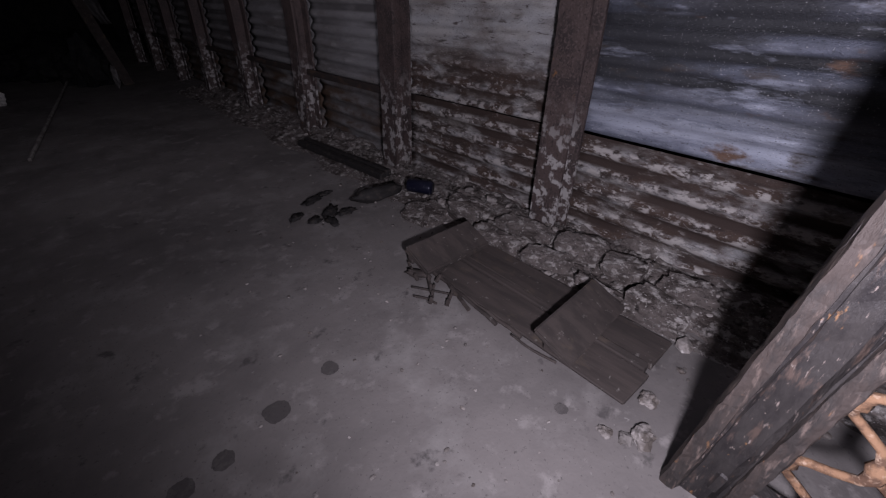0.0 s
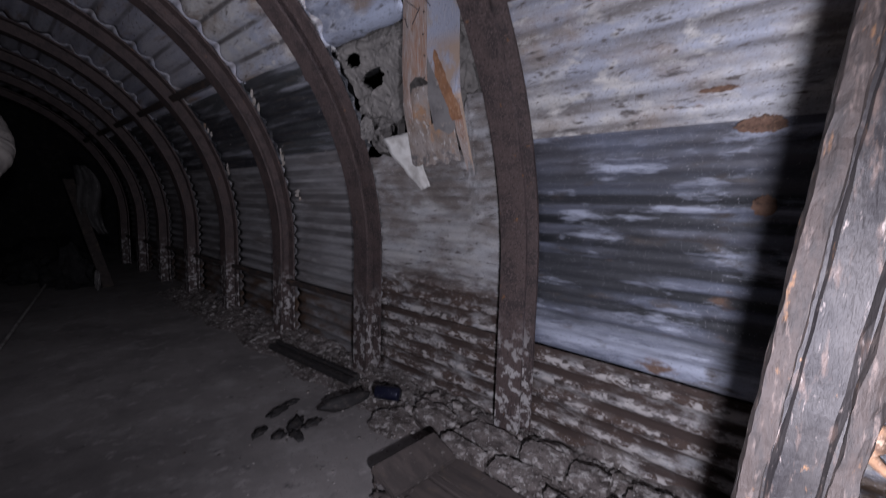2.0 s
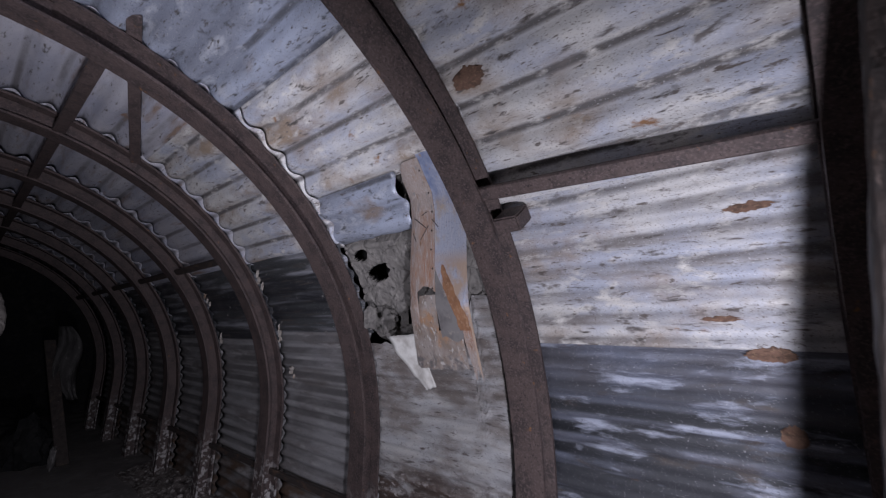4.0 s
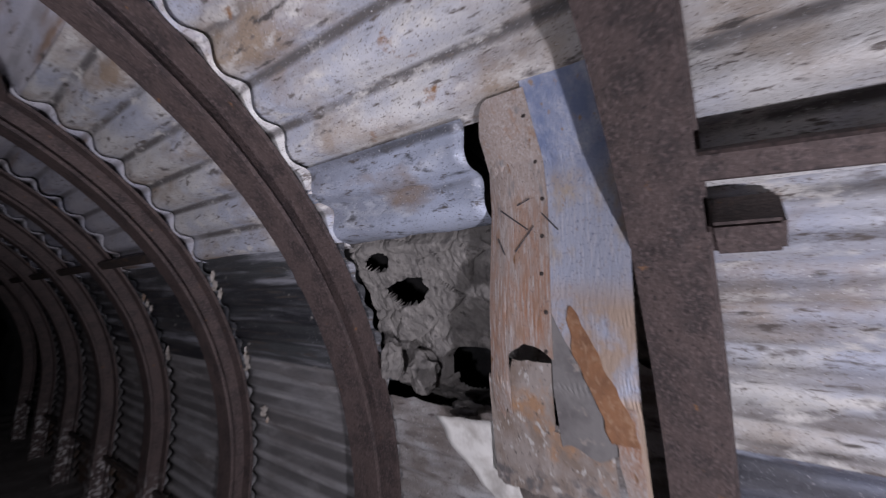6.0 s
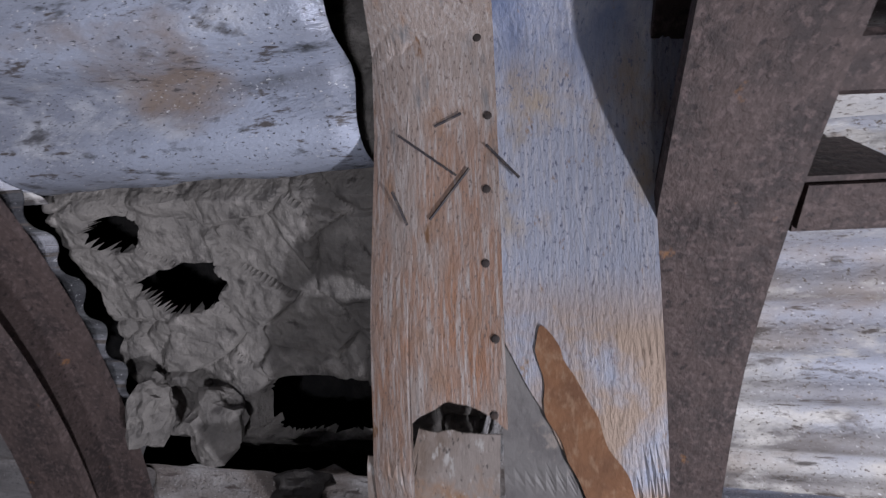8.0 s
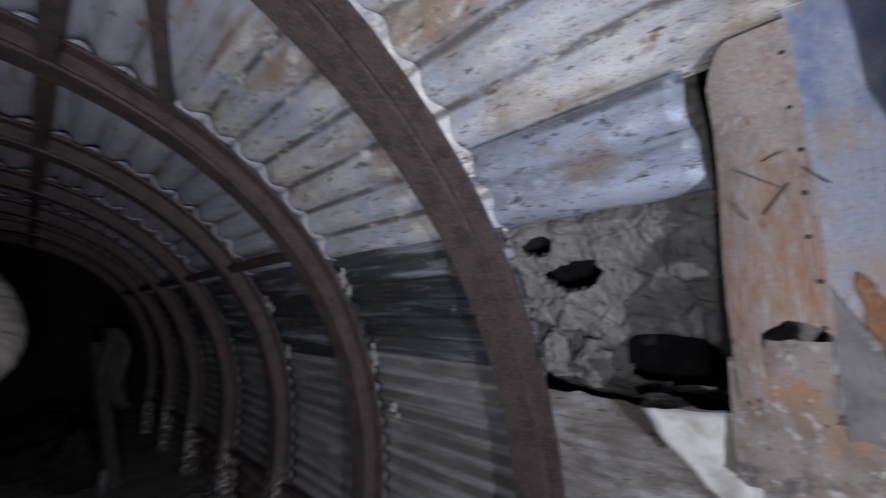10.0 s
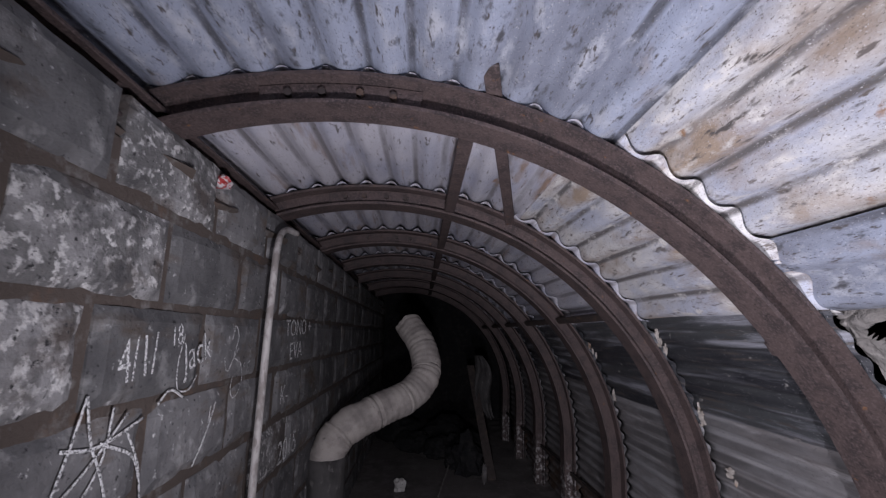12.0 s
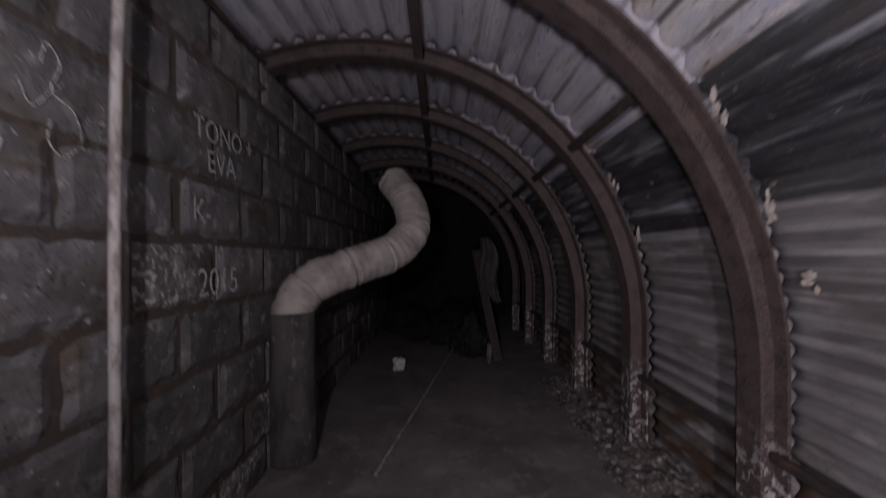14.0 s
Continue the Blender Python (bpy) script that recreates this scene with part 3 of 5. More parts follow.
for k in range(-2, 8):
    y0, y1 = bay(k)
    yh = y0 + 0.03               # near end hidden behind the flange
    if k == 1:
        lf = 0.016
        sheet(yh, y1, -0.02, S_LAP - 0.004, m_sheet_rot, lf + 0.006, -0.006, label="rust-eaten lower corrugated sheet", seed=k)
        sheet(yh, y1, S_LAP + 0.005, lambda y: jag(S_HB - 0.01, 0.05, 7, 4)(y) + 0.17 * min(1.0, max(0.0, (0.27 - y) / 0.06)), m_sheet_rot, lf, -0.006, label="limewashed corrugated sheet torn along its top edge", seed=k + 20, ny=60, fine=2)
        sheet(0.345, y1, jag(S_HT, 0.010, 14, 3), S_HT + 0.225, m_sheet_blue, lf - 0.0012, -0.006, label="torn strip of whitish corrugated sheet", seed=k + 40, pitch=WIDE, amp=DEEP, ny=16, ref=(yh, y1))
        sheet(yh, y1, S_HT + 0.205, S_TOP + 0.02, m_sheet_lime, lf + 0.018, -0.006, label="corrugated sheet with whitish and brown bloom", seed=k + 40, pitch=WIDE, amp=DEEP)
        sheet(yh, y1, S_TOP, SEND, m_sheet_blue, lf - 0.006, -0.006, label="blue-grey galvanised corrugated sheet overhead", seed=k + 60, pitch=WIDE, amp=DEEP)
        continue
    low = {0: m_sheet_streak}.get(k, m_sheet_grey if k > 1 else m_sheet_blue)
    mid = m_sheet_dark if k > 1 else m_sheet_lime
    up = 0.018 if k != 0 else 0.034
    s2, s3 = s_at_z(1.18) + 0.02 * (k % 3), s_at_z(1.62)
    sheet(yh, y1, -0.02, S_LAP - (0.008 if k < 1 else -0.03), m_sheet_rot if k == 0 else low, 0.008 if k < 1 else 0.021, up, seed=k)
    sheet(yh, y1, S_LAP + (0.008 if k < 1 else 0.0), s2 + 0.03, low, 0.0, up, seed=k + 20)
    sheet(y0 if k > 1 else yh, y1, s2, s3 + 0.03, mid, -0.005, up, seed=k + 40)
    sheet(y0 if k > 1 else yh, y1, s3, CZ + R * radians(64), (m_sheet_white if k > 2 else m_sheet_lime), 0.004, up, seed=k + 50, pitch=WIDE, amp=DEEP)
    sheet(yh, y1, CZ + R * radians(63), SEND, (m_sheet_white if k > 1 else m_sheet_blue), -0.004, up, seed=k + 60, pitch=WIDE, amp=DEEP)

def rust_patch(y, z, wy, wz, lift, seed, pitch, amp, q):
    """A ragged scab of rust lying on a sheet of the bay beside the gate."""
    ya, yb = bay(0)[0] + 0.03, bay(0)[1]
    bm = bmesh.new()
    rows = []
    for i in range(25):
        row = []
        for j in range(17):
            u, v = 2 * i / 24 - 1, 2 * j / 16 - 1
            k = math.sqrt(max(0.0, 1 - 0.5 * u * u)) * (1 + 0.22 * noise.noise(Vector((u * 9, q * 3.0, round(v) * 2.0))) + 0.5 * noise.noise(Vector((u * 2.2, q * 3.0, round(v) * 2.0))))
            g = math.sqrt(max(0.0, 1 - 0.5 * v * v)) * (1 + 0.2 * noise.noise(Vector((v * 8, q * 5.0, round(u) * 2.0))) + 0.4 * noise.noise(Vector((v * 2.2, q * 5.0, round(u) * 2.0))))
            s, yy = s_at_z(z) + v * k * wz, y + u * g * wy
            (x, zz), nn = arch(s, sheet_r(s, yy, ya, yb, lift, 0.034, seed, pitch, amp) - 0.0012)
            row.append((Vector((x, yy, zz)), Vector((-nn[0], 0, -nn[1]))))
        rows.append(row)
    grid_solid(bm, rows, 0.002)
    part("rust_patch", bm, m_scab, lining, "brown scab of rust on the sheet", smooth=True)


for q, (y, z, wy, wz, up_) in enumerate(((-0.715, 1.165, 0.055, 0.022, -0.005), (-0.735, 0.955, 0.028, 0.026, 0.0), (-0.62, 1.262, 0.045, 0.007, -0.005), (-0.72, 1.53, 0.05, 0.014, -0.005))):
    rust_patch(y, z, wy, wz, up_, 40 if up_ else 20, PITCH, AMP, q)
rust_patch(-0.13, 1.95, 0.055, 0.028, 0.004, 50, WIDE, DEEP, 9)

# backing ground behind the lining, so that the place is closed; near-black for unlit gaps
bm = bmesh.new()
ring = []
for j in range(56):
    y = -3.1 + 11.2 * j / 55
    row = []
    for i in range(61):
        s = -0.05 + (SEND + 0.9) * i / 60
        (x, z), nn = arch(max(s, 0.0), RS + 0.34 + 0.07 * noise.noise(Vector((s * 3, y * 3, 1))))
        row.append(bm.verts.new((x, y, z if s > 0 else s)))
    ring.append(row)
for a, b in zip(ring, ring[1:]):
    for i in range(60):
        bm.faces.new((a[i], a[i + 1], b[i + 1], b[i]))
tagged(mesh_ob("wall_rock", bm, m_void, smooth=True), "backing shale behind the corrugated lining, coloured near-black to keep the gaps dark", "rock", kind="structure")
# added end caps, painted black where the tunnel runs on into darkness
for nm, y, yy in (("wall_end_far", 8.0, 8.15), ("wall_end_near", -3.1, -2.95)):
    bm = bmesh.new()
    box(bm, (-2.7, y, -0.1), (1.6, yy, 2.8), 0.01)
    tagged(mesh_ob(nm, bm, m_void), "end closing the tunnel, coloured black in place of the dark", "wall", kind="structure")

for q, (y, z, ry, rz) in enumerate(((1.752, 1.55, 0.022, 0.065), (1.748, 1.22, 0.026, 0.055), (1.005, 1.30, 0.018, 0.045), (1.02, 1.10, 0.030, 0.026), (2.66, 1.47, 0.022, 0.055), (1.68, 0.98, 0.026, 0.034), (0.845, 1.27, 0.012, 0.030), (2.65, 1.18, 0.024, 0.04))):
    bm = bmesh.new()
    for u in range(3):
        s = s_at_z(z) + rz * (u - 1) * 0.6
        (x, zz), nn = arch(s, RS - 0.003)
        rough_lump(bm, (x, y + ry * 0.7 * math.sin(u * 2.3 + q), zz), (0.005, ry * (0.5 + 0.3 * math.sin(u * 1.7 + q)), rz * 0.30), q * 1.7 + u * 0.6, 4, 1.0)
    part("lime_fleck", bm, m_plaster, lining, "pale lime crust on the sheet")

# ---- steel arches ----
SEC = [(-FW / 2, 0), (FW / 2, 0), (FW / 2, 0.012), (0.006, 0.016), (0.006, DEP - 0.016), (FW / 2, DEP - 0.012), (FW / 2, DEP), (-FW / 2, DEP), (-FW / 2, DEP - 0.012), (-0.006, DEP - 0.016), (-0.006, 0.016), (-FW / 2, 0.012)]
A_END = radians(108)


def steel_arch():
    top = thing("steel_arch", "rust-brown rolled steel arch rib standing against the corrugated sheets", "arch rib", "steel arches of the tunnel")
    bm = bmesh.new()
    n = 72
    loops = []
    for i in range(n + 1):
        s = -0.02 + (CZ + R * A_END + 0.02) * i / n
        loop = []
        for u, d in SEC:
            (x, z), nn = arch(max(s, 0.0), R + d)
            wob = 0.0025 * noise.noise(Vector((s * 5, u * 40, d * 30)))
            loop.append(bm.verts.new((x + wob, u + wob, z if s > 0 else s)))
        loops.append(loop)
    m = len(SEC)
    for a, b in zip(loops, loops[1:]):
        for k in range(m):
            bm.faces.new((a[k], b[k], b[(k + 1) % m], a[(k + 1) % m]))
    bm.faces.new(loops[0])
    bm.faces.new(loops[-1][::-1])
    bmesh.ops.recalc_face_normals(bm, faces=bm.faces)
    part("beam", bm, m_steel, top)
    for side in (-1, 1):
        bm = bmesh.new()
        rows = []
        for i in range(13):
            a = radians(81) + radians(17) * i / 12
            row = []
            for d in (0.020, 0.080):
                row.append((Vector((CX + (R + d) * math.cos(a), side * 0.020, CZ + (R + d) * math.sin(a))), Vector((0, side, 0))))
            rows.append(row)
        grid_solid(bm, rows, 0.013)
        part("fishplate", bm, m_steel, top, "bolted joint plate on the web")
        for a in (84, 87.5, 91.5, 95):
            bm = bmesh.new()
            c = Vector((CX + (R + 0.05) * math.cos(radians(a)), side * 0.026, CZ + (R + 0.05) * math.sin(radians(a))))
            bmesh.ops.create_cone(bm, cap_ends=True, segments=6, radius1=0.013, radius2=0.012, depth=0.014,
                                  matrix=Matrix.Translation(c) @ Matrix.Rotation(radians(90), 4, "X"))
            part("bolt", bm, m_steel_dark, top)
    return top


first = steel_arch()
first.matrix_basis = pose(0, -2 * S, 0)
for k in range(0, 9):
    copy_thing(first, pose(0.024 if k == 1 else 0.0, (k - 1) * S, 0.012 if k == 1 else 0.0))


# ---- ties, struts and the side beam ----
def bar(name, a, b, w, h, material, label, category, up=(0, 0, 1)):
    """A flat bar from a to b, w wide across and h thick along up."""
    a, b = Vector(a), Vector(b)
    d = (b - a).normalized()
    side = d.cross(Vector(up)).normalized()
    top = side.cross(d)
    m = Matrix((side, d, top)).transposed().to_4x4()
    m.translation = a
    bm = bmesh.new()
    box(bm, (-w / 2, 0, -h / 2), (w / 2, (b - a).length, h / 2), min(w, h) * 0.2, 1, m)
    return tagged(mesh_ob(name, bm, material), label, category)


def on_arch(s, r, y):
    (x, z), _ = arch(s, r)
    return (x, y, z)


s_h = CZ + R * math.asin((1.64 - CZ) / R)
hn = (math.cos((s_h - CZ) / R), 0, math.sin((s_h - CZ) / R))
for k in (0, 3, 4, 5, 6, 7):
    y0 = (k - 1) * S + 0.012
    drop = 0.05 if k == 0 else 0.0
    bar("tie_bar", on_arch(s_h - drop, R + 0.05, y0), on_arch(s_h, R + 0.05, y0 + S - 0.024), 0.046, 0.022, m_steel if k == 0 else m_steel_dark,
        "rusty steel tie bar between two arches", "tie bar", up=hn)
for k in (2, 3, 4, 5, 6, 7):
    y0 = (k - 1) * S + 0.012
    sa = CZ + R * math.acos((-0.17 - CX) / R)
    bar("tie_bar", on_arch(sa, R + 0.02, y0), on_arch(sa, R + 0.02, y0 + S - 0.024), 0.05, 0.02, m_steel, "rusty flat tie bar under the crown between arches", "tie bar")
bar("loose_strap", (-0.125, 0.76, 2.275), (0.145, 1.80, 2.125), 0.045, 0.012, m_steel, "loose rusty flat strap wedged over an arch", "steel strap")
for k in (1, 2, 3, 4, 5, 6):
    y0 = k * S
    bar("lower_tie_bar", on_arch(S_LAP, R + 0.07, y0 + 0.012), on_arch(S_LAP, R + 0.07, y0 + S - 0.012), 0.035, 0.02, m_steel_dark, "dark lower tie bar between two arch legs", "tie bar", up=(1, 0, 0))
for y0, y1, zz in ((-0.15, -0.060, 1.612), (0.972, 1.035, 1.585), (1.885, 1.93, 1.30)):
    bm = bmesh.new()
    s = s_at_z(zz)
    c = Vector(on_arch(s, R + 0.072, 0))
    a = (s - CZ) / R
    box(bm, (-0.040, y0, -0.027), (0.06, y1, 0.027), 0.006, 2, Matrix.Translation(c) @ Matrix.Rotation(-a, 4, "Y"), 0.003)
    tagged(mesh_ob("packing_block", bm, m_steel), "short rust-brown packing block behind an arch", "packing block", "packing blocks")
bm = bmesh.new()
for lo, hi in (((-1.11, -2.9, 2.185), (-1.015, 7.9, 2.197)), ((-1.068, -2.9, 2.10), (-1.058, 7.9, 2.185)), ((-1.11, -2.9, 2.088), (-1.015, 7.9, 2.10))):
    box(bm, lo, hi, 0.003)
tagged(mesh_ob("side_beam", bm, m_steel), "long rusty steel joist carrying the arch ends above the block wall", "steel beam")

# ---- cover plate over the gap, and the gap ----
PZ = ((0.608, 1.88), (0.664, 1.80), (0.710, 1.74), (0.724, 1.66), (0.724, 1.55), (0.722, 1.45), (0.728, 1.32), (0.765, 1.20), (0.81, 1.06))


def plate_x(z):
    for (xa, za), (xb, zb) in zip(PZ, PZ[1:]):
        if z >= zb:
            return xa + (xb - xa) * (za - z) / (za - zb)
    return PZ[-1][0]


plate = thing("cover_plate", "bent galvanised cover plate, rust-bloomed brown and blue, nailed over the gap", "metal plate")


def strip(name, ylo, yhi, zlo, zhi, material, label, off=0.0, bulge=0.0, ny=14, nz=26, th=0.0018, round_top=0.0, rag=0.0):
    """A bent strip of plate; the edges are functions of z or y."""
    rows = []
    for i in range(nz + 1):
        row = []
        for j in range(ny + 1):
            v = j / ny
            z0, z1 = zlo(v), zhi(v)
            z = z0 + (z1 - z0) * i / nz
            ya, yb = ylo(z), yhi(z)
            y = ya + (yb - ya) * v
            if rag:
                y += rag * (2 * v - 1) * noise.noise(Vector((z * 38, round(v) * 5.0, 0.4)))
            if round_top and v > 0.6:
                z -= round_top * ((v - 0.6) / 0.4) ** 2.2 * (i / nz) ** 6
            x = plate_x(z) - off + bulge * max(0.0, 2 * v - 1) ** 2 + 0.0015 * noise.noise(Vector((y * 12, z * 9, off * 50)))
            row.append((Vector((x, y, z)), Vector((-1, 0, 0))))
        rows.append(row)
    bm = bmesh.new()
    grid_solid(bm, rows, th)
    return part(name, bm, material, plate, label, smooth=False)


def tear(v, base, amp, seed):
    return base + amp * noise.noise(Vector((v * 4.0, seed, 0.2))) + amp * 0.5 * noise.noise(Vector((v * 11.0, seed, 0.7)))


def arc(y):
    """Height of the curved tear across the left strip."""
    u = (y - 0.196) / 0.092
    return 1.372 + 0.022 * math.sin(math.pi * min(1.0, max(0.0, u))) + 0.004 * noise.noise(Vector((y * 70, 2, 0.2)))


def left_low(v):
    y = 0.194 + 0.138 * v
    return arc(y) if y < 0.288 else 1.255 + 0.03 * noise.noise(Vector((v * 16, 2, 0.2)))


def crust_top(v):
    y = 0.066 + 0.272 * v
    if y < 0.196:
        return 1.235
    u = min(1.0, max(0.0, (y - 0.196) / 0.092))
    return arc(y) - 0.005 - 0.026 * math.sin(math.pi * u) ** 0.7 if u < 1 else 1.33


def flap_edge(v):
    return 1.225 + 0.283 * (v - 0.167) + 0.006 * noise.noise(Vector((v * 9, 4, 1))) if v > 0.167 else 1.06 + 0.165 * v / 0.167


strip("left_strip", lambda z: 0.194, lambda z: 0.330 + 0.01 * max(0, 1.5 - z) - 0.045 * max(0.0, z - 1.5), left_low, lambda v: 1.85, m_plate_brown,
      "rust-brown strip with a torn lower edge", 0.004, 0.014, round_top=0.05, ny=40)
strip("right_strip", lambda z: 0.054 - 0.040 * min(1.0, max(0.0, (z - 1.60) / 0.16)), lambda z: 0.200, flap_edge, lambda v: 1.88, m_plate_blue, "blue-grey strip tapering downward", 0.0, 0.0, ny=26)
strip("hanging_sliver", lambda z: 0.062, lambda z: 0.098 - 0.12 * max(0.0, 1.20 - z), lambda v: 1.085 + 0.02 * math.sin(v * 5), lambda v: 1.30, m_plate_brown, "pale narrow sliver of plate hanging beside the arch", 0.001, 0.0, ny=5, nz=24, rag=0.003)
strip("lower_crust", lambda z: 0.066 + 0.042 * min(1.0, max(0.0, (1.25 - z) / 0.03)), lambda z: 0.338 + 0.10 * (1.35 - z), lambda v: tear(v, 1.10, 0.02, 5), crust_top, m_crust, "limey crust low on the plate", -0.004, 0.012, ny=40)
strip("torn_flap", lambda z: 0.066, lambda z: 0.199, lambda v: 1.205 + 0.01 * math.sin(v * 9), lambda v: max(1.23, flap_edge(v) + 0.03), m_plate_grey, "bare grey torn flap", -0.0022, 0.0)
strip("rust_streak", lambda z: 0.064 + 0.42 * max(0.0, z - 1.27) ** 0.98, lambda z: 0.096 + 0.052 * math.sin(math.pi * min(1.0, max(0.0, (z - 1.20) / 0.275))) ** 0.6 * 0.4 + 0.36 * max(0.0, z - 1.28) ** 0.98, lambda v: 1.235, lambda v: 1.445 + 0.022 * math.sin(math.pi * v), m_rust_bright, "diagonal streak of orange rust", 0.0017, 0.0, ny=10, nz=44, th=0.0005, rag=0.007)
for i in range(9):
    z = 1.81 - 0.071 * i
    if z < 1.38:
        break
    bm = bmesh.new()
    bmesh.ops.create_uvsphere(bm, u_segments=8, v_segments=5, radius=0.0042, matrix=Matrix.Translation((plate_x(z) - 0.0056, 0.206 + 0.004 * math.sin(i * 2.1), z)) @ Matrix.Diagonal((0.25, 1, 1, 1)))
    part("nail", bm, m_steel_dark, plate)
# pencilled scratches, kept as loose strokes
for ya, za, yb, zb in ((0.292, 1.656, 0.235, 1.612), (0.262, 1.570, 0.222, 1.618), (0.300, 1.600, 0.285, 1.566), (0.205, 1.640, 0.175, 1.606), (0.228, 1.672, 0.255, 1.662)):
    bm = bmesh.new()
    run = []
    for q in range(7):
        z = za + (zb - za) * q / 6
        run.append((plate_x(z) - 0.0062, ya + (yb - ya) * q / 6, z))
    tube(bm, run, 0.0014, 5)
    part("scratch", bm, m_mark, plate, "dark scratched line")

# rock seen through the gap, with a black cavity
bm = bmesh.new()
G = 210
vs, deep = {}, {}
for i in range(G + 1):
    for j in range(G + 1):
        y = 0.02 + 0.86 * i / G
        s = s_at_z(1.05) + (s_at_z(1.80) - s_at_z(1.05)) * j / G
        p = Vector((y * 6, s * 6, 2))
        pv = Vector((y * 9 + s * 5 + 0.5 * noise.noise(p), s * 11 - y * 4, 2.0))
        vd, vc = noise.voronoi(pv)
        c0 = vc[0]
        crack = max(0.0, 1 - (vd[1] - vd[0]) / 0.10)
        r0, r1, r2 = noise.cell(c0 * 37.0), noise.cell(c0 * 53.0), noise.cell(c0 * 71.0)
        d = 0.020 + 0.007 * r0 + (pv - c0).x * 0.010 * r1 + (pv - c0).y * 0.010 * r2
        d += 0.007 * crack + 0.026 * noise.noise(p * 0.8) + 0.014 * noise.noise(p * 2.3) + 0.005 * noise.noise(p * 6) + 0.003 * noise.noise(p * 14)
        wob = 0.12 * noise.noise(p * 1.9) + 0.06 * noise.noise(p * 5)
        cav = (abs((y - 0.510) / 0.128) ** 3.2 + abs((s - s_at_z(1.245)) / 0.088) ** 3.2) ** (1 / 3.2) + wob
        cav = min(cav, math.hypot((y - 0.755 + 0.9 * (s - s_at_z(1.485))) / 0.105, (s - s_at_z(1.485)) / 0.036) + 4.5 * wob)
        cav = min(cav, math.hypot((y - 0.795) / 0.048, (s - s_at_z(1.57)) / 0.027) + 4.5 * wob)
        if cav < 1.0:
            d += 0.035 * min(1.0, (1.0 - cav) * 7.0)
        deep[i, j] = cav < 0.88
        d = max(d, -0.004) + 0.06 * max(0.0, (s - S_HT + 0.03) / 0.05) + 0.06 * max(0.0, (S_HB + 0.03 - s) / 0.05)
        (x, z), nn = arch(s, RS + 0.012 + d)
        vs[i, j] = bm.verts.new((x, y, z))
for i in range(G):
    for j in range(G):
        if not (deep[i, j] or deep[i, j + 1] or deep[i + 1, j + 1] or deep[i + 1, j]):
            bm.faces.new((vs[i, j], vs[i, j + 1], vs[i + 1, j + 1], vs[i + 1, j]))
tagged(mesh_ob("exposed_rock", bm, m_rock), "broken grey shale showing through the torn lining", "rock", kind="structure")
for c, sz, sd in (((0.955, 0.685, 1.27), (0.035, 0.055, 0.055), 5), ((0.93, 0.52, 1.195), (0.04, 0.045, 0.018), 11), ((0.93, 0.79, 1.30), (0.03, 0.035, 0.05), 13)):
    bm = bmesh.new()
    rough_lump(bm, c, sz, sd, 3, 0.5)
    tagged(mesh_ob("loose_stone", bm, m_rock), "loose grey shale stone lodged in the gap", "stone", "stones in the gap")
bm = bmesh.new()
rows = []
for i in range(13):
    t = i / 12
    row = []
    for j in range(9):
        v = j / 8
        ya = 0.338 - 0.012 * t + 0.004 * noise.noise(Vector((t * 6, 1, 2)))
        yb = 0.515 - 0.14 * t ** 1.3 + 0.012 * noise.noise(Vector((t * 6, 5, 2)))
        y = ya + (yb - ya) * v
        z = 1.225 - 0.205 * t - 0.015 * v + 0.008 * noise.noise(Vector((v * 6, t, 2)))
        row.append((Vector((0.785 + 0.085 * t + 0.012 * noise.noise(Vector((t * 4, v * 4, 5))), y, z)), Vector((-1, 0, 0.2))))
    rows.append(row)
grid_solid(bm, rows, 0.006)
tagged(mesh_ob("white_shard", bm, m_white, smooth=True), "dirty white plastic shard hanging below the gap", "plastic sheet")

# ---- gate frame beside the path ----
gate = thing("metal_gate", "open rusty gate frame with corroded mesh, leaning beside the path", "gate")
gate.matrix_basis = Matrix.Translation((0.335, -0.724, 0.0)) @ Matrix.Rotation(radians(5.9), 4, "X")
bm = bmesh.new()
secs = [(0.0, 0.0), (0.0, -0.030), (0.012, -0.036), (0.012, -0.078), (0.0, -0.084), (0.0, -0.112), (0.055, -0.112), (0.055, 0.0)]
loops = []
for i in range(61):
    z = 2.15 * i / 60
    loop = []
    for q, (u, v) in enumerate(secs):
        w = 0.0045 * noise.noise(Vector((z * 9, q * 2.1, 0.3))) + 0.0025 * noise.noise(Vector((z * 31, q, 1.3)))
        loop.append(bm.verts.new((u + w, v + w * (1 if q in (0, 7) else -1), z)))
    loops.append(loop)
for a, b in zip(loops, loops[1:]):
    for k in range(8):
        bm.faces.new((a[k], a[(k + 1) % 8], b[(k + 1) % 8], b[k]))
bm.faces.new(loops[0])
bm.faces.new(loops[-1])
bmesh.ops.recalc_face_normals(bm, faces=bm.faces)
part("stile", bm, m_stile, gate, "scaly black and brown stile")
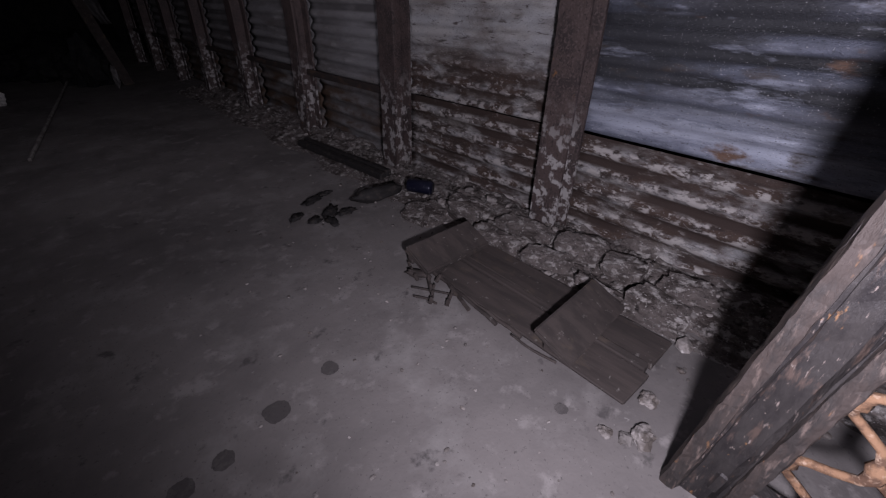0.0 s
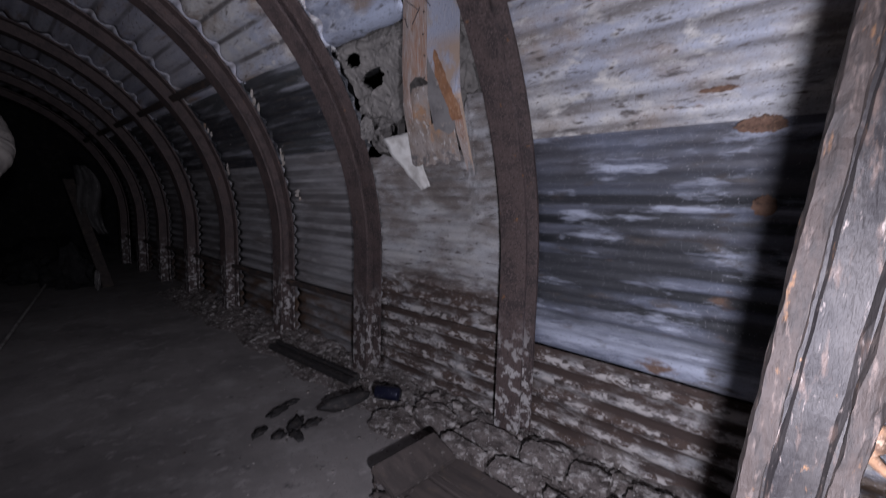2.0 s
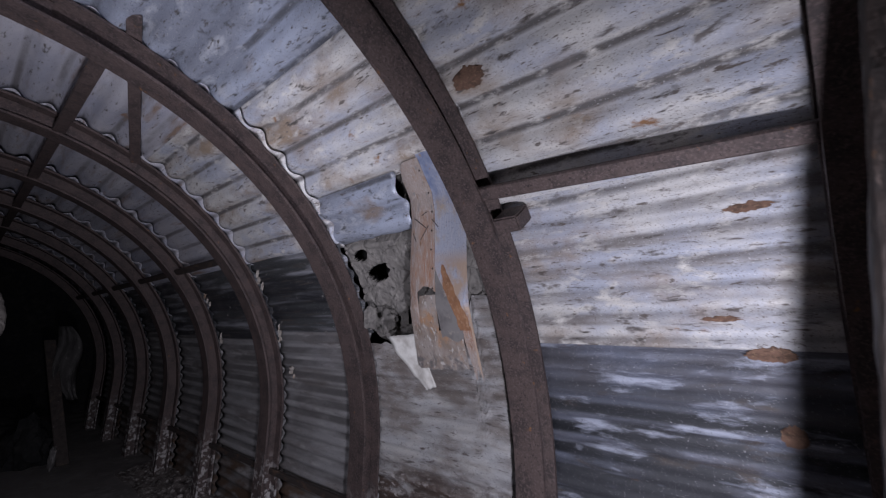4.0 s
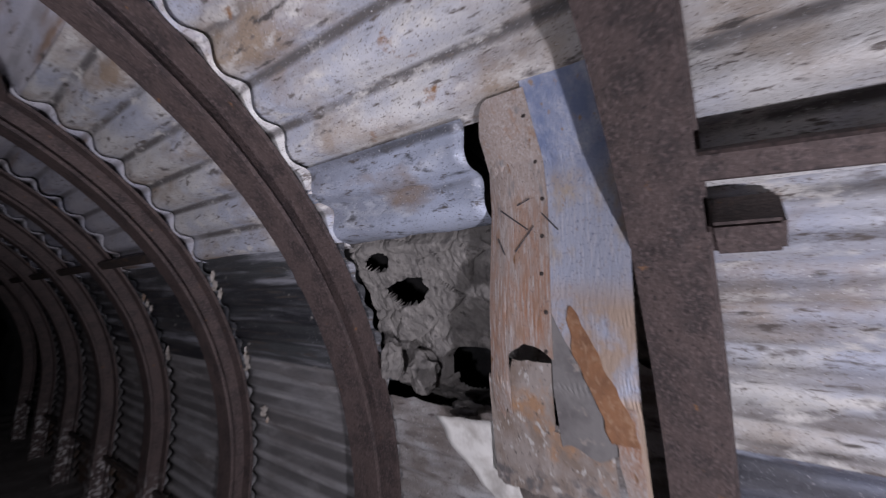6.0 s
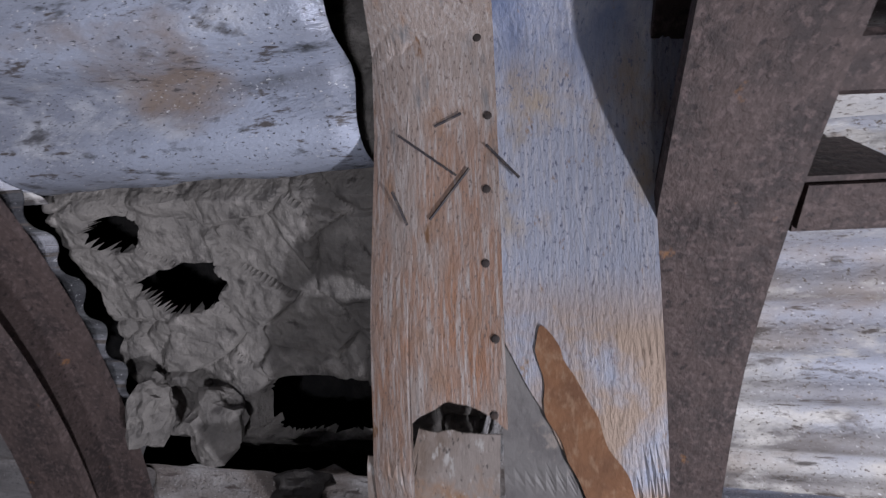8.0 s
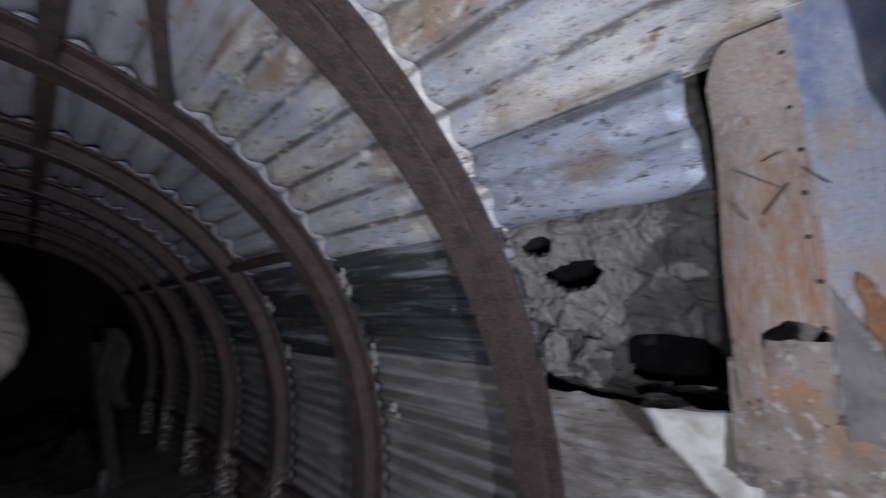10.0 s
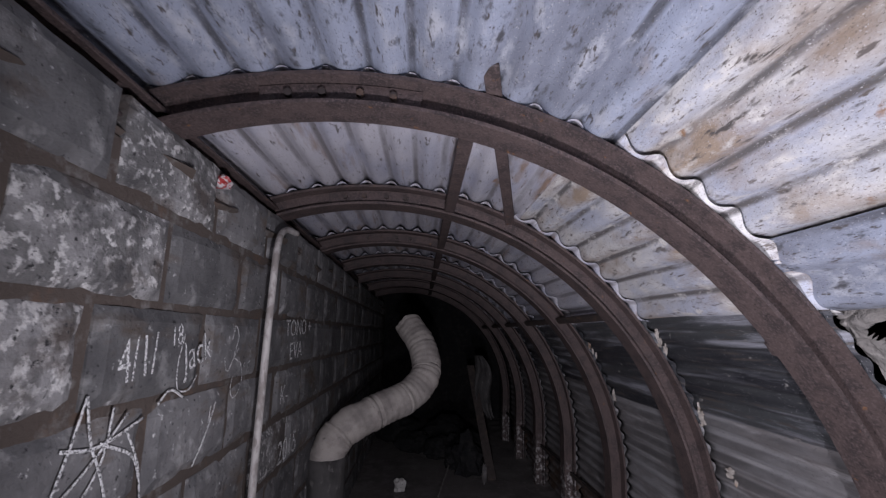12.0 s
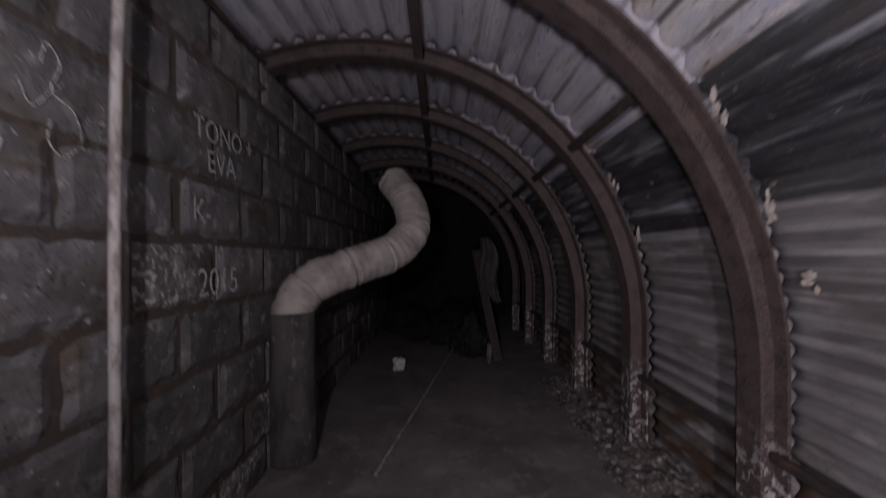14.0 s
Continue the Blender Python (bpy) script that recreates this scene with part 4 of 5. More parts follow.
for e, (v0, v1) in enumerate(((0.003, -0.029), (-0.085, -0.115))):
    bm = bmesh.new()
    loops = []
    for i in range(161):
        z = 2.15 * i / 160
        loop = []
        for q, (u, v) in enumerate(((-0.007, v0 - 0.004), (-0.009, (v0 + v1) / 2), (-0.007, v1 + 0.004), (0.006, v1), (0.010, v1), (0.010, v0), (0.006, v0))):
            w = 0.0035 * noise.noise(Vector((z * 14, q * 2.1 + e * 9, 0.3))) + 0.003 * noise.noise(Vector((z * 45, q * 1.3, e + 1.3)))
            loop.append(bm.verts.new((u + w, v + 0.7 * w, z)))
        loops.append(loop)
    for a, b in zip(loops, loops[1:]):
        for k in range(7):
            bm.faces.new((a[k], a[(k + 1) % 7], b[(k + 1) % 7], b[k]))
    bm.faces.new(loops[0])
    bm.faces.new(loops[-1])
    bmesh.ops.recalc_face_normals(bm, faces=bm.faces)
    part("stile_edge", bm, m_stile_edge, gate, "flaking pinkish-brown raised edge")
for a, b, w in (((0.028, -0.10, 1.50), (0.028, -0.42, 2.02), 0.07), ((0.028, -0.06, 2.1), (0.028, -1.2, 2.1), 0.09), ((0.028, -0.06, 0.08), (0.028, -1.2, 0.08), 0.06), ((0.028, -1.2, 0.05), (0.028, -1.2, 2.14), 0.08)):
    a, b = Vector(a), Vector(b)
    d = (b - a).normalized()
    sd = d.cross(Vector((1, 0, 0))).normalized()
    m = Matrix((Vector((1, 0, 0)), d, sd)).transposed().to_4x4()
    m.translation = a
    bm = bmesh.new()
    box(bm, (-0.022, 0, -w / 2), (0.022, (b - a).length, w / 2), 0.006, 1, m)
    part("rail", bm, m_stile, gate)
CELL, STEP = 0.165, 0.072          # openings of the expanded mesh
for c in range(15):
    bm = bmesh.new()
    pts, rad = [], []
    for i in range(145):
        z = 0.10 + 1.95 * i / 144
        ph = 2 * math.pi * z / CELL + math.pi * (c % 2)
        tri = math.sin(ph) + 0.14 * math.sin(3 * ph)
        knot = abs(math.sin(ph)) ** 6
        y = -0.150 - STEP * c + 0.54 * STEP * tri + 0.005 * noise.noise(Vector((z * 17, c * 3.0, 0.5)))
        pts.append((0.020 + 0.010 * math.sin(ph + 1.2) + 0.004 * noise.noise(Vector((z * 9, c, 2.5))), y, z))
        rad.append(0.0068 + 0.0085 * knot + 0.0016 * noise.noise(Vector((z * 40, c, 4.5))))
    tube(bm, pts, rad, 7)
    part("mesh_strand", bm, m_mesh_rust, gate, "orange rusted strand of expanded mesh", smooth=True)

# ---- block wall ----
wall = thing("wall_west", "dark dirty concrete block wall with chalk graffiti", "wall", kind="structure")
bm = bmesh.new()
box(bm, (WX - 0.26, -3.0, -0.05), (WX - 0.014, 8.0, 2.03), 0.0)
part("mortar_core", bm, m_mortar, wall)
BH, BL, JT = 0.247, 0.470, 0.026
variants = []
for q in range(6):
    bm = bmesh.new()
    rows = []
    nyb, nzb = 12, 7
    for i in range(nzb + 1):
        row = []
        for j in range(nyb + 1):
            u, v = j / nyb, i / nzb
            y, z = (u - 0.5) * (BL - JT), (v - 0.5) * (BH - JT)
            e = min(u, 1 - u) * (BL - JT)
            f = min(v, 1 - v) * (BH - JT)
            rim = max(0.0, 0.014 - min(e, f)) / 0.014
            chip = max(0.0, noise.noise(Vector((y * 14, z * 14, q * 5.0))) - 0.15)
            x = -0.012 * rim ** 2 - 0.014 * chip * (0.4 + rim) + 0.002 * noise.noise(Vector((y * 30, z * 30, q)))
            y += 0.004 * rim * noise.noise(Vector((z * 20, q, 3)))
            z += 0.005 * rim * noise.noise(Vector((y * 20, q, 9)))
            row.append((Vector((x, y, z)), Vector((1, 0, 0))))
        rows.append(row)
    grid_solid(bm, rows, 0.06)
    me = bpy.data.meshes.new("block")
    bm.to_mesh(me)
    bm.free()
    me.materials.append(m_block)
    variants.append(me)
limed = []
for me in variants[:3]:
    me2 = me.copy()
    me2.materials[0] = m_block_lime
    limed.append(me2)
for c in range(-7, 3):
    zc = 1.41 + BH * c + BH / 2
    if zc < 0:
        continue
    if zc - BH / 2 > 2.0:
        continue
    n0 = -5
    for q in range(n0, 15):
        yc = 0.49 + BL * q + BL / 2 + (0.235 if c % 2 == 0 else 0.0)
        if yc > 7.6 or (c == 2 and yc < 0.2):
            continue
        pale = (c == 1 and 0.5 < yc < 1.0) or (c == 2 and 0.5 < yc < 1.3) or (c == 0 and 0.3 < yc < 0.8) or random.random() < 0.10
        ob = new("block", limed[random.randrange(3)] if pale else variants[random.randrange(6)])
        ob.parent = wall
        ob.matrix_basis = pose(WX + random.uniform(-0.004, 0.005), yc + random.uniform(-0.006, 0.006), zc + random.uniform(-0.004, 0.004), random.uniform(-0.5, 0.5), 0, random.choice((0, 0)))
bm = bmesh.new()
for q in range(26):
    y = -2.9 + q * 0.42
    rough_lump(bm, (WX - 0.10, y, 2.03 + 0.02 * math.sin(q * 2.3)), (0.11, 0.24, 0.035), q, 2, 0.5)
part("mortar_bed", bm, m_mortar, wall, "crumbled mortar along the wall top")


def chalk_text(txt, y, z, size, lean=0.0, ext=0.0004, narrow=1.0):
    cu = bpy.data.curves.new("chalk_writing", "FONT")
    cu.body, cu.size, cu.extrude, cu.offset = txt, size, ext, -0.0012
    tmp = bpy.data.objects.new("tmp", cu)
    scene.collection.objects.link(tmp)
    bpy.context.view_layer.update()
    me = bpy.data.meshes.new_from_object(tmp.evaluated_get(bpy.context.evaluated_depsgraph_get()))
    bpy.data.objects.remove(tmp)
    me.name = "chalk_writing"
    me.materials.clear()
    me.materials.append(m_chalk)
    ob = new("chalk_writing", me)
    ob.parent = wall
    # reading direction runs along +y on a wall facing +x
    ob.matrix_basis = Matrix.Translation((WX + 0.0064, y, z)) @ Matrix.Rotation(radians(90), 4, "Z") @ Matrix.Rotation(radians(90), 4, "X") @ Matrix.Rotation(radians(lean), 4, "Z") @ Matrix.Diagonal((narrow, 1, 1, 1))
    ob["label"] = "chalk writing on the blocks"
    return ob


chalk_text("4/1/", 0.815, 1.465, 0.150, 8, narrow=0.62)
chalk_text("18", 1.005, 1.545, 0.085, 8, narrow=0.7)
chalk_text("Jack", 1.085, 1.47, 0.130, 14, narrow=0.75)
chalk_text("TONO +", 1.975, 1.565, 0.125, 2)
chalk_text("EVA", 2.06, 1.445, 0.13, 2)
chalk_text("2015", 1.985, 0.955, 0.155)
chalk_text("K-", 1.96, 1.24, 0.13)


def chalk_line(pts, w=0.0024, n=5):
    bm = bmesh.new()
    pp = smooth_path([(WX + 0.003, y + 0.004 * noise.noise(Vector((y * 40, z * 40, 1))), z) for y, z in pts], n)
    tube(bm, pp, w, 6)
    for v in bm.verts:
        v.co.x = WX + 0.0062 + (v.co.x - WX - 0.003) * 0.12
    part("chalk_line", bm, m_chalk, wall, "chalk line on the blocks", smooth=True)


chalk_line([(1.38, 1.56), (1.40, 1.61), (1.43, 1.57), (1.41, 1.50), (1.47, 1.47), (1.49, 1.40), (1.44, 1.35), (1.40, 1.38), (1.41, 1.43)])
chalk_line([(1.33, 1.50), (1.36, 1.45), (1.41, 1.50), (1.44, 1.53)])
chalk_line([(1.07, 1.58), (1.05, 1.50), (1.06, 1.43), (1.12, 1.42), (1.16, 1.46)])
for pts in (((0.735, 1.455), (0.715, 1.37), (0.685, 1.27), (0.66, 1.17)), ((0.735, 1.455), (0.765, 1.36), (0.81, 1.28), (0.86, 1.16)), ((0.69, 1.36), (0.79, 1.345), (0.93, 1.378)),
            ((0.665, 1.24), (0.77, 1.31), (0.87, 1.40)), ((0.70, 1.18), (0.80, 1.30), (0.82, 1.42)), ((0.87, 1.36), (0.93, 1.27), (0.96, 1.16)),
            ((0.79, 1.35), (0.90, 1.30), (0.94, 1.24)), ((1.30, 1.36), (1.27, 1.29), (1.21, 1.21)), ((1.27, 1.35), (1.25, 1.26), (1.19, 1.19)), ((0.98, 1.40), (1.03, 1.43), (1.10, 1.40))):
    chalk_line(pts, 0.0042)

# conduit on the wall
bm = bmesh.new()
tube(bm, smooth_path([(WX + 0.06, 1.86, 2.075), (WX + 0.055, 1.71, 2.055), (WX + 0.075, 1.57, 1.97), (WX + 0.085, 1.515, 1.78), (WX + 0.08, 1.50, 1.2), (WX + 0.075, 1.50, 0.6), (WX + 0.06, 1.50, -0.01)], 10), 0.0145, 10)
tagged(mesh_ob("conduit", bm, m_pipe, smooth=True), "whitewashed conduit pipe running down the block wall", "pipe")

# ---- ventilation duct ----
duct = thing("ventilation_duct", "dusty beige flexible ventilation duct rising from the floor and bending upward", "air duct")
pts = smooth_path([(-0.90, 2.72, 0.66), (-0.895, 2.73, 0.80), (-0.82, 2.79, 0.94), (-0.60, 2.95, 1.04), (-0.385, 3.10, 1.12), (-0.255, 3.22, 1.27), (-0.29, 3.38, 1.48), (-0.41, 3.53, 1.66)], 22)
bm = bmesh.new()
nn = len(pts)
rad = []
for i in range(nn):
    r = 0.118 + 0.0020 * math.sin(i * 1.57) + 0.007 * noise.noise(Vector((i * 0.13, 1, 2)))
    if i % 22 == 20:
        r -= 0.009
    rad.append(r)
loops = tube(bm, pts, rad, 26, cap=False)
for i, loop in enumerate(loops):
    for k, v in enumerate(loop):
        v.co += 0.006 * noise.noise(v.co * 9) * (v.co - pts[i]).normalized()
        if i > nn - 14:
            v.co += 0.05 * (i - nn + 14) / 14 * noise.noise(Vector((k * 0.35, 2, 3))) * (pts[-1] - pts[-3]).normalized()
inner = tube(bm, [p for p in pts[-30:]], [r - 0.006 for r in rad[-30:]], 26, cap=False)
part("hose", bm, m_duct, duct, smooth=True)
bm = bmesh.new()
tube(bm, smooth_path([(-0.90, 2.71, -0.01), (-0.90, 2.715, 0.35), (-0.90, 2.72, 0.80)], 10), 0.1235, 24)
part("riser", bm, m_riser, duct, "grey lower stub of the duct, coloured darker for its dim light", smooth=True)
for i in (6, 40, 62, 84, 112):
    bm = bmesh.new()
    tube(bm, pts[i - 1:i + 2], [rad[i] + 0.003] * 3, 26)
    part("band", bm, m_duct, duct, "narrow clamping band", smooth=True)

# ---- boards and litter on the floor ----
pallet = thing("broken_pallet", "broken dark damp wooden pallet lying against the wall foot", "pallet")
for x0, x1, ya, yb, lo, hi in ((0.440, 0.560, -0.575, 0.14, 0.003, 0.020), (0.564, 0.590, -0.56, 0.20, 0.004, 0.027), (0.594, 0.715, -0.565, 0.20, 0.004, 0.021)):
    bm = bmesh.new()
    box(bm, (x0, ya, lo), (x1, yb, hi), 0.003, 1, Matrix.Translation((0.025, 0, 0)) @ Matrix.Rotation(radians(-3.0), 4, "Z"), 0.003)
    part("board", bm, m_board, pallet)
for y, x0, x1, w, tz, tilt in ((-0.415, 0.42, 0.73, 0.125, 1.5, -22), (0.15, 0.43, 0.72, 0.125, -3.0, -22)):
    bm = bmesh.new()
    box(bm, (x0, -w / 2, -0.011), (x1, w / 2, 0.011), 0.005, 2, Matrix.Translation((0, y, 0.058)) @ Matrix.Rotation(radians(tz), 4, "Z") @ Matrix.Rotation(radians(-tilt), 4, "X"), 0.004)
    part("cross_board", bm, m_board, pallet, "tilted cross board")
    bm = bmesh.new()
    box(bm, (x0 + 0.02, y + 0.018, 0.018), (x1 - 0.03, y + 0.045, 0.052), 0.004, 1, None, 0.003)
    part("packer", bm, m_board, pallet)

bm = bmesh.new()
vs = {}
for i in range(31):
    for j in range(171):
        x, y = 0.62 + 0.46 * i / 30, -1.6 + 5.6 * j / 170
        p = Vector((x * 11, y * 7, 4))
        t = max(0.0, (x - 0.74 - 0.06 * noise.noise(Vector((y * 3, 1, 2)))) / 0.25)
        h = 0.055 * min(1.0, t) * (0.7 + 0.6 * noise.noise(p)) + 0.016 * min(1.0, t * 3) * noise.noise(p * 3.1) - 0.012 * (t <= 0)
        vs[i, j] = bm.verts.new((x, y, floor_z(x, y) + h))
for i in range(30):
    for j in range(170):
        bm.faces.new((vs[i, j], vs[i + 1, j], vs[i + 1, j + 1], vs[i, j + 1]))
tagged(mesh_ob("dirt_bank", bm, m_dirt), "bank of rusty dirt and pale plaster crumbs along the wall foot", "dirt", kind="stuff")

# broken slabs of dirt crust beside the pallet
for q, (x, y, sx, sy, z, rx, ry) in enumerate(((0.775, 0.06, 0.040, 0.105, 0.046, 2, -8), (0.790, -0.15, 0.045, 0.090, 0.048, -2, -9), (0.765, -0.33, 0.022, 0.060, 0.046, 3, -6), (0.880, 0.02, 0.045, 0.120, 0.070, -2, -10),
                                             (0.895, -0.20, 0.050, 0.085, 0.074, 4, -12), (0.880, -0.37, 0.050, 0.070, 0.076, -5, -10), (0.800, -0.52, 0.050, 0.085, 0.058, 4, -9), (0.905, -0.56, 0.045, 0.080, 0.076, -3, -13),
                                             (0.740, 0.43, 0.075, 0.090, 0.026, 2, -4), (0.870, 0.30, 0.050, 0.100, 0.062, 3, -9))):
    bm = bmesh.new()
    n = 36
    tops, bots = [], []
    for k in range(n):
        a = 2 * math.pi * k / n
        r = 1 + 0.30 * noise.noise(Vector((math.cos(a) * 1.6 + q * 3, math.sin(a) * 1.6, 0.7))) + 0.16 * noise.noise(Vector((math.cos(a) * 6 + q, math.sin(a) * 6, 2.7)))
        px, py = sx * r * math.copysign(abs(math.cos(a)) ** 0.6, math.cos(a)), sy * r * math.copysign(abs(math.sin(a)) ** 0.6, math.sin(a))
        tops.append(bm.verts.new((px, py, 0.006 * noise.noise(Vector((px * 30, py * 30, q))))))
        bots.append(bm.verts.new((px * 0.96, py * 0.96, -0.028)))
    mid = bm.verts.new((0, 0, 0.006))
    for k in range(n):
        bm.faces.new((tops[k], tops[(k + 1) % n], mid))
        bm.faces.new((bots[k], bots[(k + 1) % n], tops[(k + 1) % n], tops[k]))
    bm.faces.new(bots[::-1])
    bmesh.ops.recalc_face_normals(bm, faces=bm.faces)
    ob = tagged(mesh_ob("crust_slab", bm, m_dirt), "cracked slab of rusty dirt crust with pale crumbs at the wall foot", "crust slab", "crust slabs along the wall")
    ob.matrix_basis = pose(x, y, z, rx, ry, 8 * math.sin(q * 2.1))
RUB = random.Random(5)
lumps = []
for q in range(5):
    bm = bmesh.new()
    rough_lump(bm, (0, 0, 0), (1, 1, 0.7), q * 2.0, 1, 0.6)
    me = bpy.data.meshes.new("rubble_stone")
    bm.to_mesh(me)
    bm.free()
    me.materials.append(m_debris)
    lumps.append(me)
for q in range(230):
    y = RUB.uniform(-0.95, 1.0) if q < 190 else RUB.uniform(1.0, 3.5)
    x = 0.99 - abs(RUB.gauss(0, 0.13))
    if x < 0.72 and -0.56 < y < 0.22:
        x = RUB.uniform(0.74, 1.0)
    r = RUB.uniform(0.005, 0.016) if q % 9 else RUB.uniform(0.018, 0.032)
    ob = tagged(new("rubble_stone", lumps[q % 5]), "small lump of broken plaster and shale rubble", "rubble", "rubble along the wall foot")
    ob.matrix_basis = pose(x, y, floor_z(x, y) + r * 0.40 + 0.045 * max(0.0, min(1.0, (x - 0.74) / 0.25)), RUB.uniform(-30, 30), RUB.uniform(-30, 30), RUB.uniform(0, 360)) @ Matrix.Diagonal((r, r * RUB.uniform(0.7, 1.4), r * 0.8, 1))
for q in range(120):
    x, y = RUB.uniform(-0.3, 0.5), RUB.uniform(-0.8, 0.9)
    x += 0.25 * RUB.random()
    if 0.40 < x < 0.74 and -0.56 < y < 0.22:
        continue
    r = RUB.uniform(0.002, 0.006)
    ob = tagged(new("rubble_stone", lumps[q % 5]), "tiny crumb of grit on the concrete floor", "grit", "grit on the floor")
    ob.matrix_basis = pose(x, y, floor_z(x, y) + r * 0.4, 0, 0, RUB.uniform(0, 360)) @ Matrix.Diagonal((r, r * 1.3, r * 0.7, 1))
bm = bmesh.new()
for q in range(1500):
    y = RUB.uniform(-1.0, 1.3)
    x = 1.02 - abs(RUB.gauss(0, 0.16))
    if x < 0.72 and -0.56 < y < 0.24:
        continue
    r = RUB.uniform(0.002, 0.008)
    v0 = len(bm.verts)
    c = Vector((x, y, floor_z(x, y) + r * 0.3 + 0.042 * max(0.0, min(1.0, (x - 0.74) / 0.25))))
    top_, bot_ = bm.verts.new(c + Vector((0, 0, r * 0.7))), bm.verts.new(c - Vector((0, 0, r)))
    rg = [bm.verts.new(c + Vector((math.cos(k * 1.257 + q), math.sin(k * 1.257 + q), RUB.uniform(-0.3, 0.3))) * r * RUB.uniform(0.7, 1.4)) for k in range(5)]
    for k in range(5):
        bm.faces.new((rg[k], rg[(k + 1) % 5], top_))
        bm.faces.new((rg[(k + 1) % 5], rg[k], bot_))
tagged(mesh_ob("gravel", bm, m_debris), "fine crumbled rust and plaster gravel along the wall", "gravel", kind="stuff")
for x, y, a, L in ((0.42, -0.12, 70, 0.22), (0.40, 0.02, 55, 0.16), (0.43, -0.22, 80, 0.30), (0.45, 0.05, 20, 0.14), (0.86, -0.25, 100, 0.34), (0.84, 0.10, 75, 0.30), (0.82, -0.5, 95, 0.22), (0.36, -0.02, 40, 0.10), (0.44, -0.30, 84, 0.26), (0.41, 0.10, 66, 0.12), (0.80, 0.30, 80, 0.36), (0.78, -0.05, 86, 0.40), (0.39, -0.06, 30, 0.08)):
    bm = bmesh.new()
    d = Vector((math.cos(radians(a)), math.sin(radians(a)), 0))
    p0 = Vector((x, y, 0.012))
    tube(bm, [p0 + d * L * t / 6 + Vector((0.006 * noise.noise(Vector((t, x * 20, 1))), 0.006 * noise.noise(Vector((t, 5, y * 20))), 0.006 * (t % 2))) for t in range(7)], [0.007, 0.007, 0.006, 0.006, 0.005, 0.004, 0.002], 6)
    tagged(mesh_ob("splinter", bm, m_board), "dark splintered stick on the floor", "stick", "splinters round the pallet")
for x, y, sx, sy, a in ((0.47, 0.90, 0.055, 0.022, 20), (0.55, 0.93, 0.03, 0.02, 0), (0.335, 0.80, 0.035, 0.02, 30), (0.47, 0.74, 0.06, 0.03, 50), (0.52, 0.70, 0.04, 0.022, 0), (0.43, 0.66, 0.04, 0.02, 80), (0.38, 0.72, 0.03, 0.02, 10)):
    bm = bmesh.new()
    rough_lump(bm, (0, 0, 0), (sx, sy, 0.007), x * 30, 3, 0.9)
    ob = tagged(mesh_ob("dark_litter", bm, m_black, smooth=True), "flat black clump of rotted litter on the floor", "litter", "black litter by the wall")
    ob.matrix_basis = pose(x, y, 0.008, 0, 0, a)
for x0, y0, x1, y1, w in ((0.800, 1.64, 0.835, 0.84, 0.04), (0.850, 1.66, 0.885, 0.86, 0.035)):
    bar("foot_plank", (x0, y0, 0.034), (x1, y1, 0.034), w, 0.035, m_black, "black rotten plank lying along the wall foot", "plank")
for pts in (((0.377, 0.092), (0.41, 0.03), (0.463, -0.065)), ((0.436, -0.271), (0.43, -0.34), (0.438, -0.416)), ((0.35, 0.05), (0.37, 0.01), (0.375, -0.03))):
    bm = bmesh.new()
    tube(bm, smooth_path([(x, y, floor_z(x, y) + 0.006) for x, y in pts], 6), 0.0035, 6)
    tagged(mesh_ob("twig", bm, m_board, smooth=True), "thin dark twig lying on the concrete floor", "stick", "twigs round the pallet")
bm = bmesh.new()
rough_lump(bm, (0, 0, 0), (0.045, 0.018, 0.012), 8.1, 3, 0.5)
ob = tagged(mesh_ob("bark_piece", bm, m_board, smooth=True), "short dark piece of bark beside the pallet", "bark")
ob.matrix_basis = pose(0.437, 0.125, 0.012, 0, 0, -60)
bm = bmesh.new()
rough_lump(bm, (0, 0, 0), (0.125, 0.036, 0.034), 4.4, 3, 0.3)
ob = tagged(mesh_ob("burnt_log", bm, m_black, smooth=True), "short black charred log beside an arch foot", "log")
ob.matrix_basis = pose(0.70, 0.715, 0.03, 0, 0, -12)
can = thing("tin_can", "crushed dark blue tin lying at an arch foot", "can")
can.matrix_basis = pose(0.84, 0.57, 0.066, 90, 0, 25)
bm = bmesh.new()
prof = [(0.0, -0.06), (0.027, -0.06), (0.031, -0.054), (0.031, 0.05), (0.027, 0.058), (0.0, 0.058)]
lp = []
for r, z in prof:
    lp.append([bm.verts.new(((r + 0.004 * noise.noise(Vector((k, z * 20, 1)))) * math.cos(k * math.pi / 8), r * math.sin(k * math.pi / 8), z)) for k in range(16)])
for a, b in zip(lp, lp[1:]):
    for k in range(16):
        bm.faces.new((a[k], a[(k + 1) % 16], b[(k + 1) % 16], b[k]))
bmesh.ops.remove_doubles(bm, verts=bm.verts, dist=0.0002)
part("body", bm, m_blue_can, can, smooth=True)
for c, sz, sd, m_ in (((0.36, -0.64, 0.006), (0.016, 0.014, 0.010), 2, m_debris), ((0.385, -0.665, 0.014), (0.028, 0.022, 0.018), 6, m_debris), ((0.49, -0.63, 0.010), (0.022, 0.02, 0.014), 9, m_debris), ((0.345, -0.60, 0.005), (0.012, 0.016, 0.008), 12, m_debris)):
    bm = bmesh.new()
    rough_lump(bm, c, sz, sd, 3, 0.5)
    tagged(mesh_ob("stone", bm, m_), "pale broken stone on the floor by the gate", "stone", "stones by the gate")
bm = bmesh.new()
rough_lump(bm, (-0.995, 1.21, 2.10), (0.03, 0.035, 0.025), 3, 2, 0.6)
tagged(mesh_ob("wrapper", bm, m_red), "crumpled red and white wrapper wedged on the wall top", "wrapper")

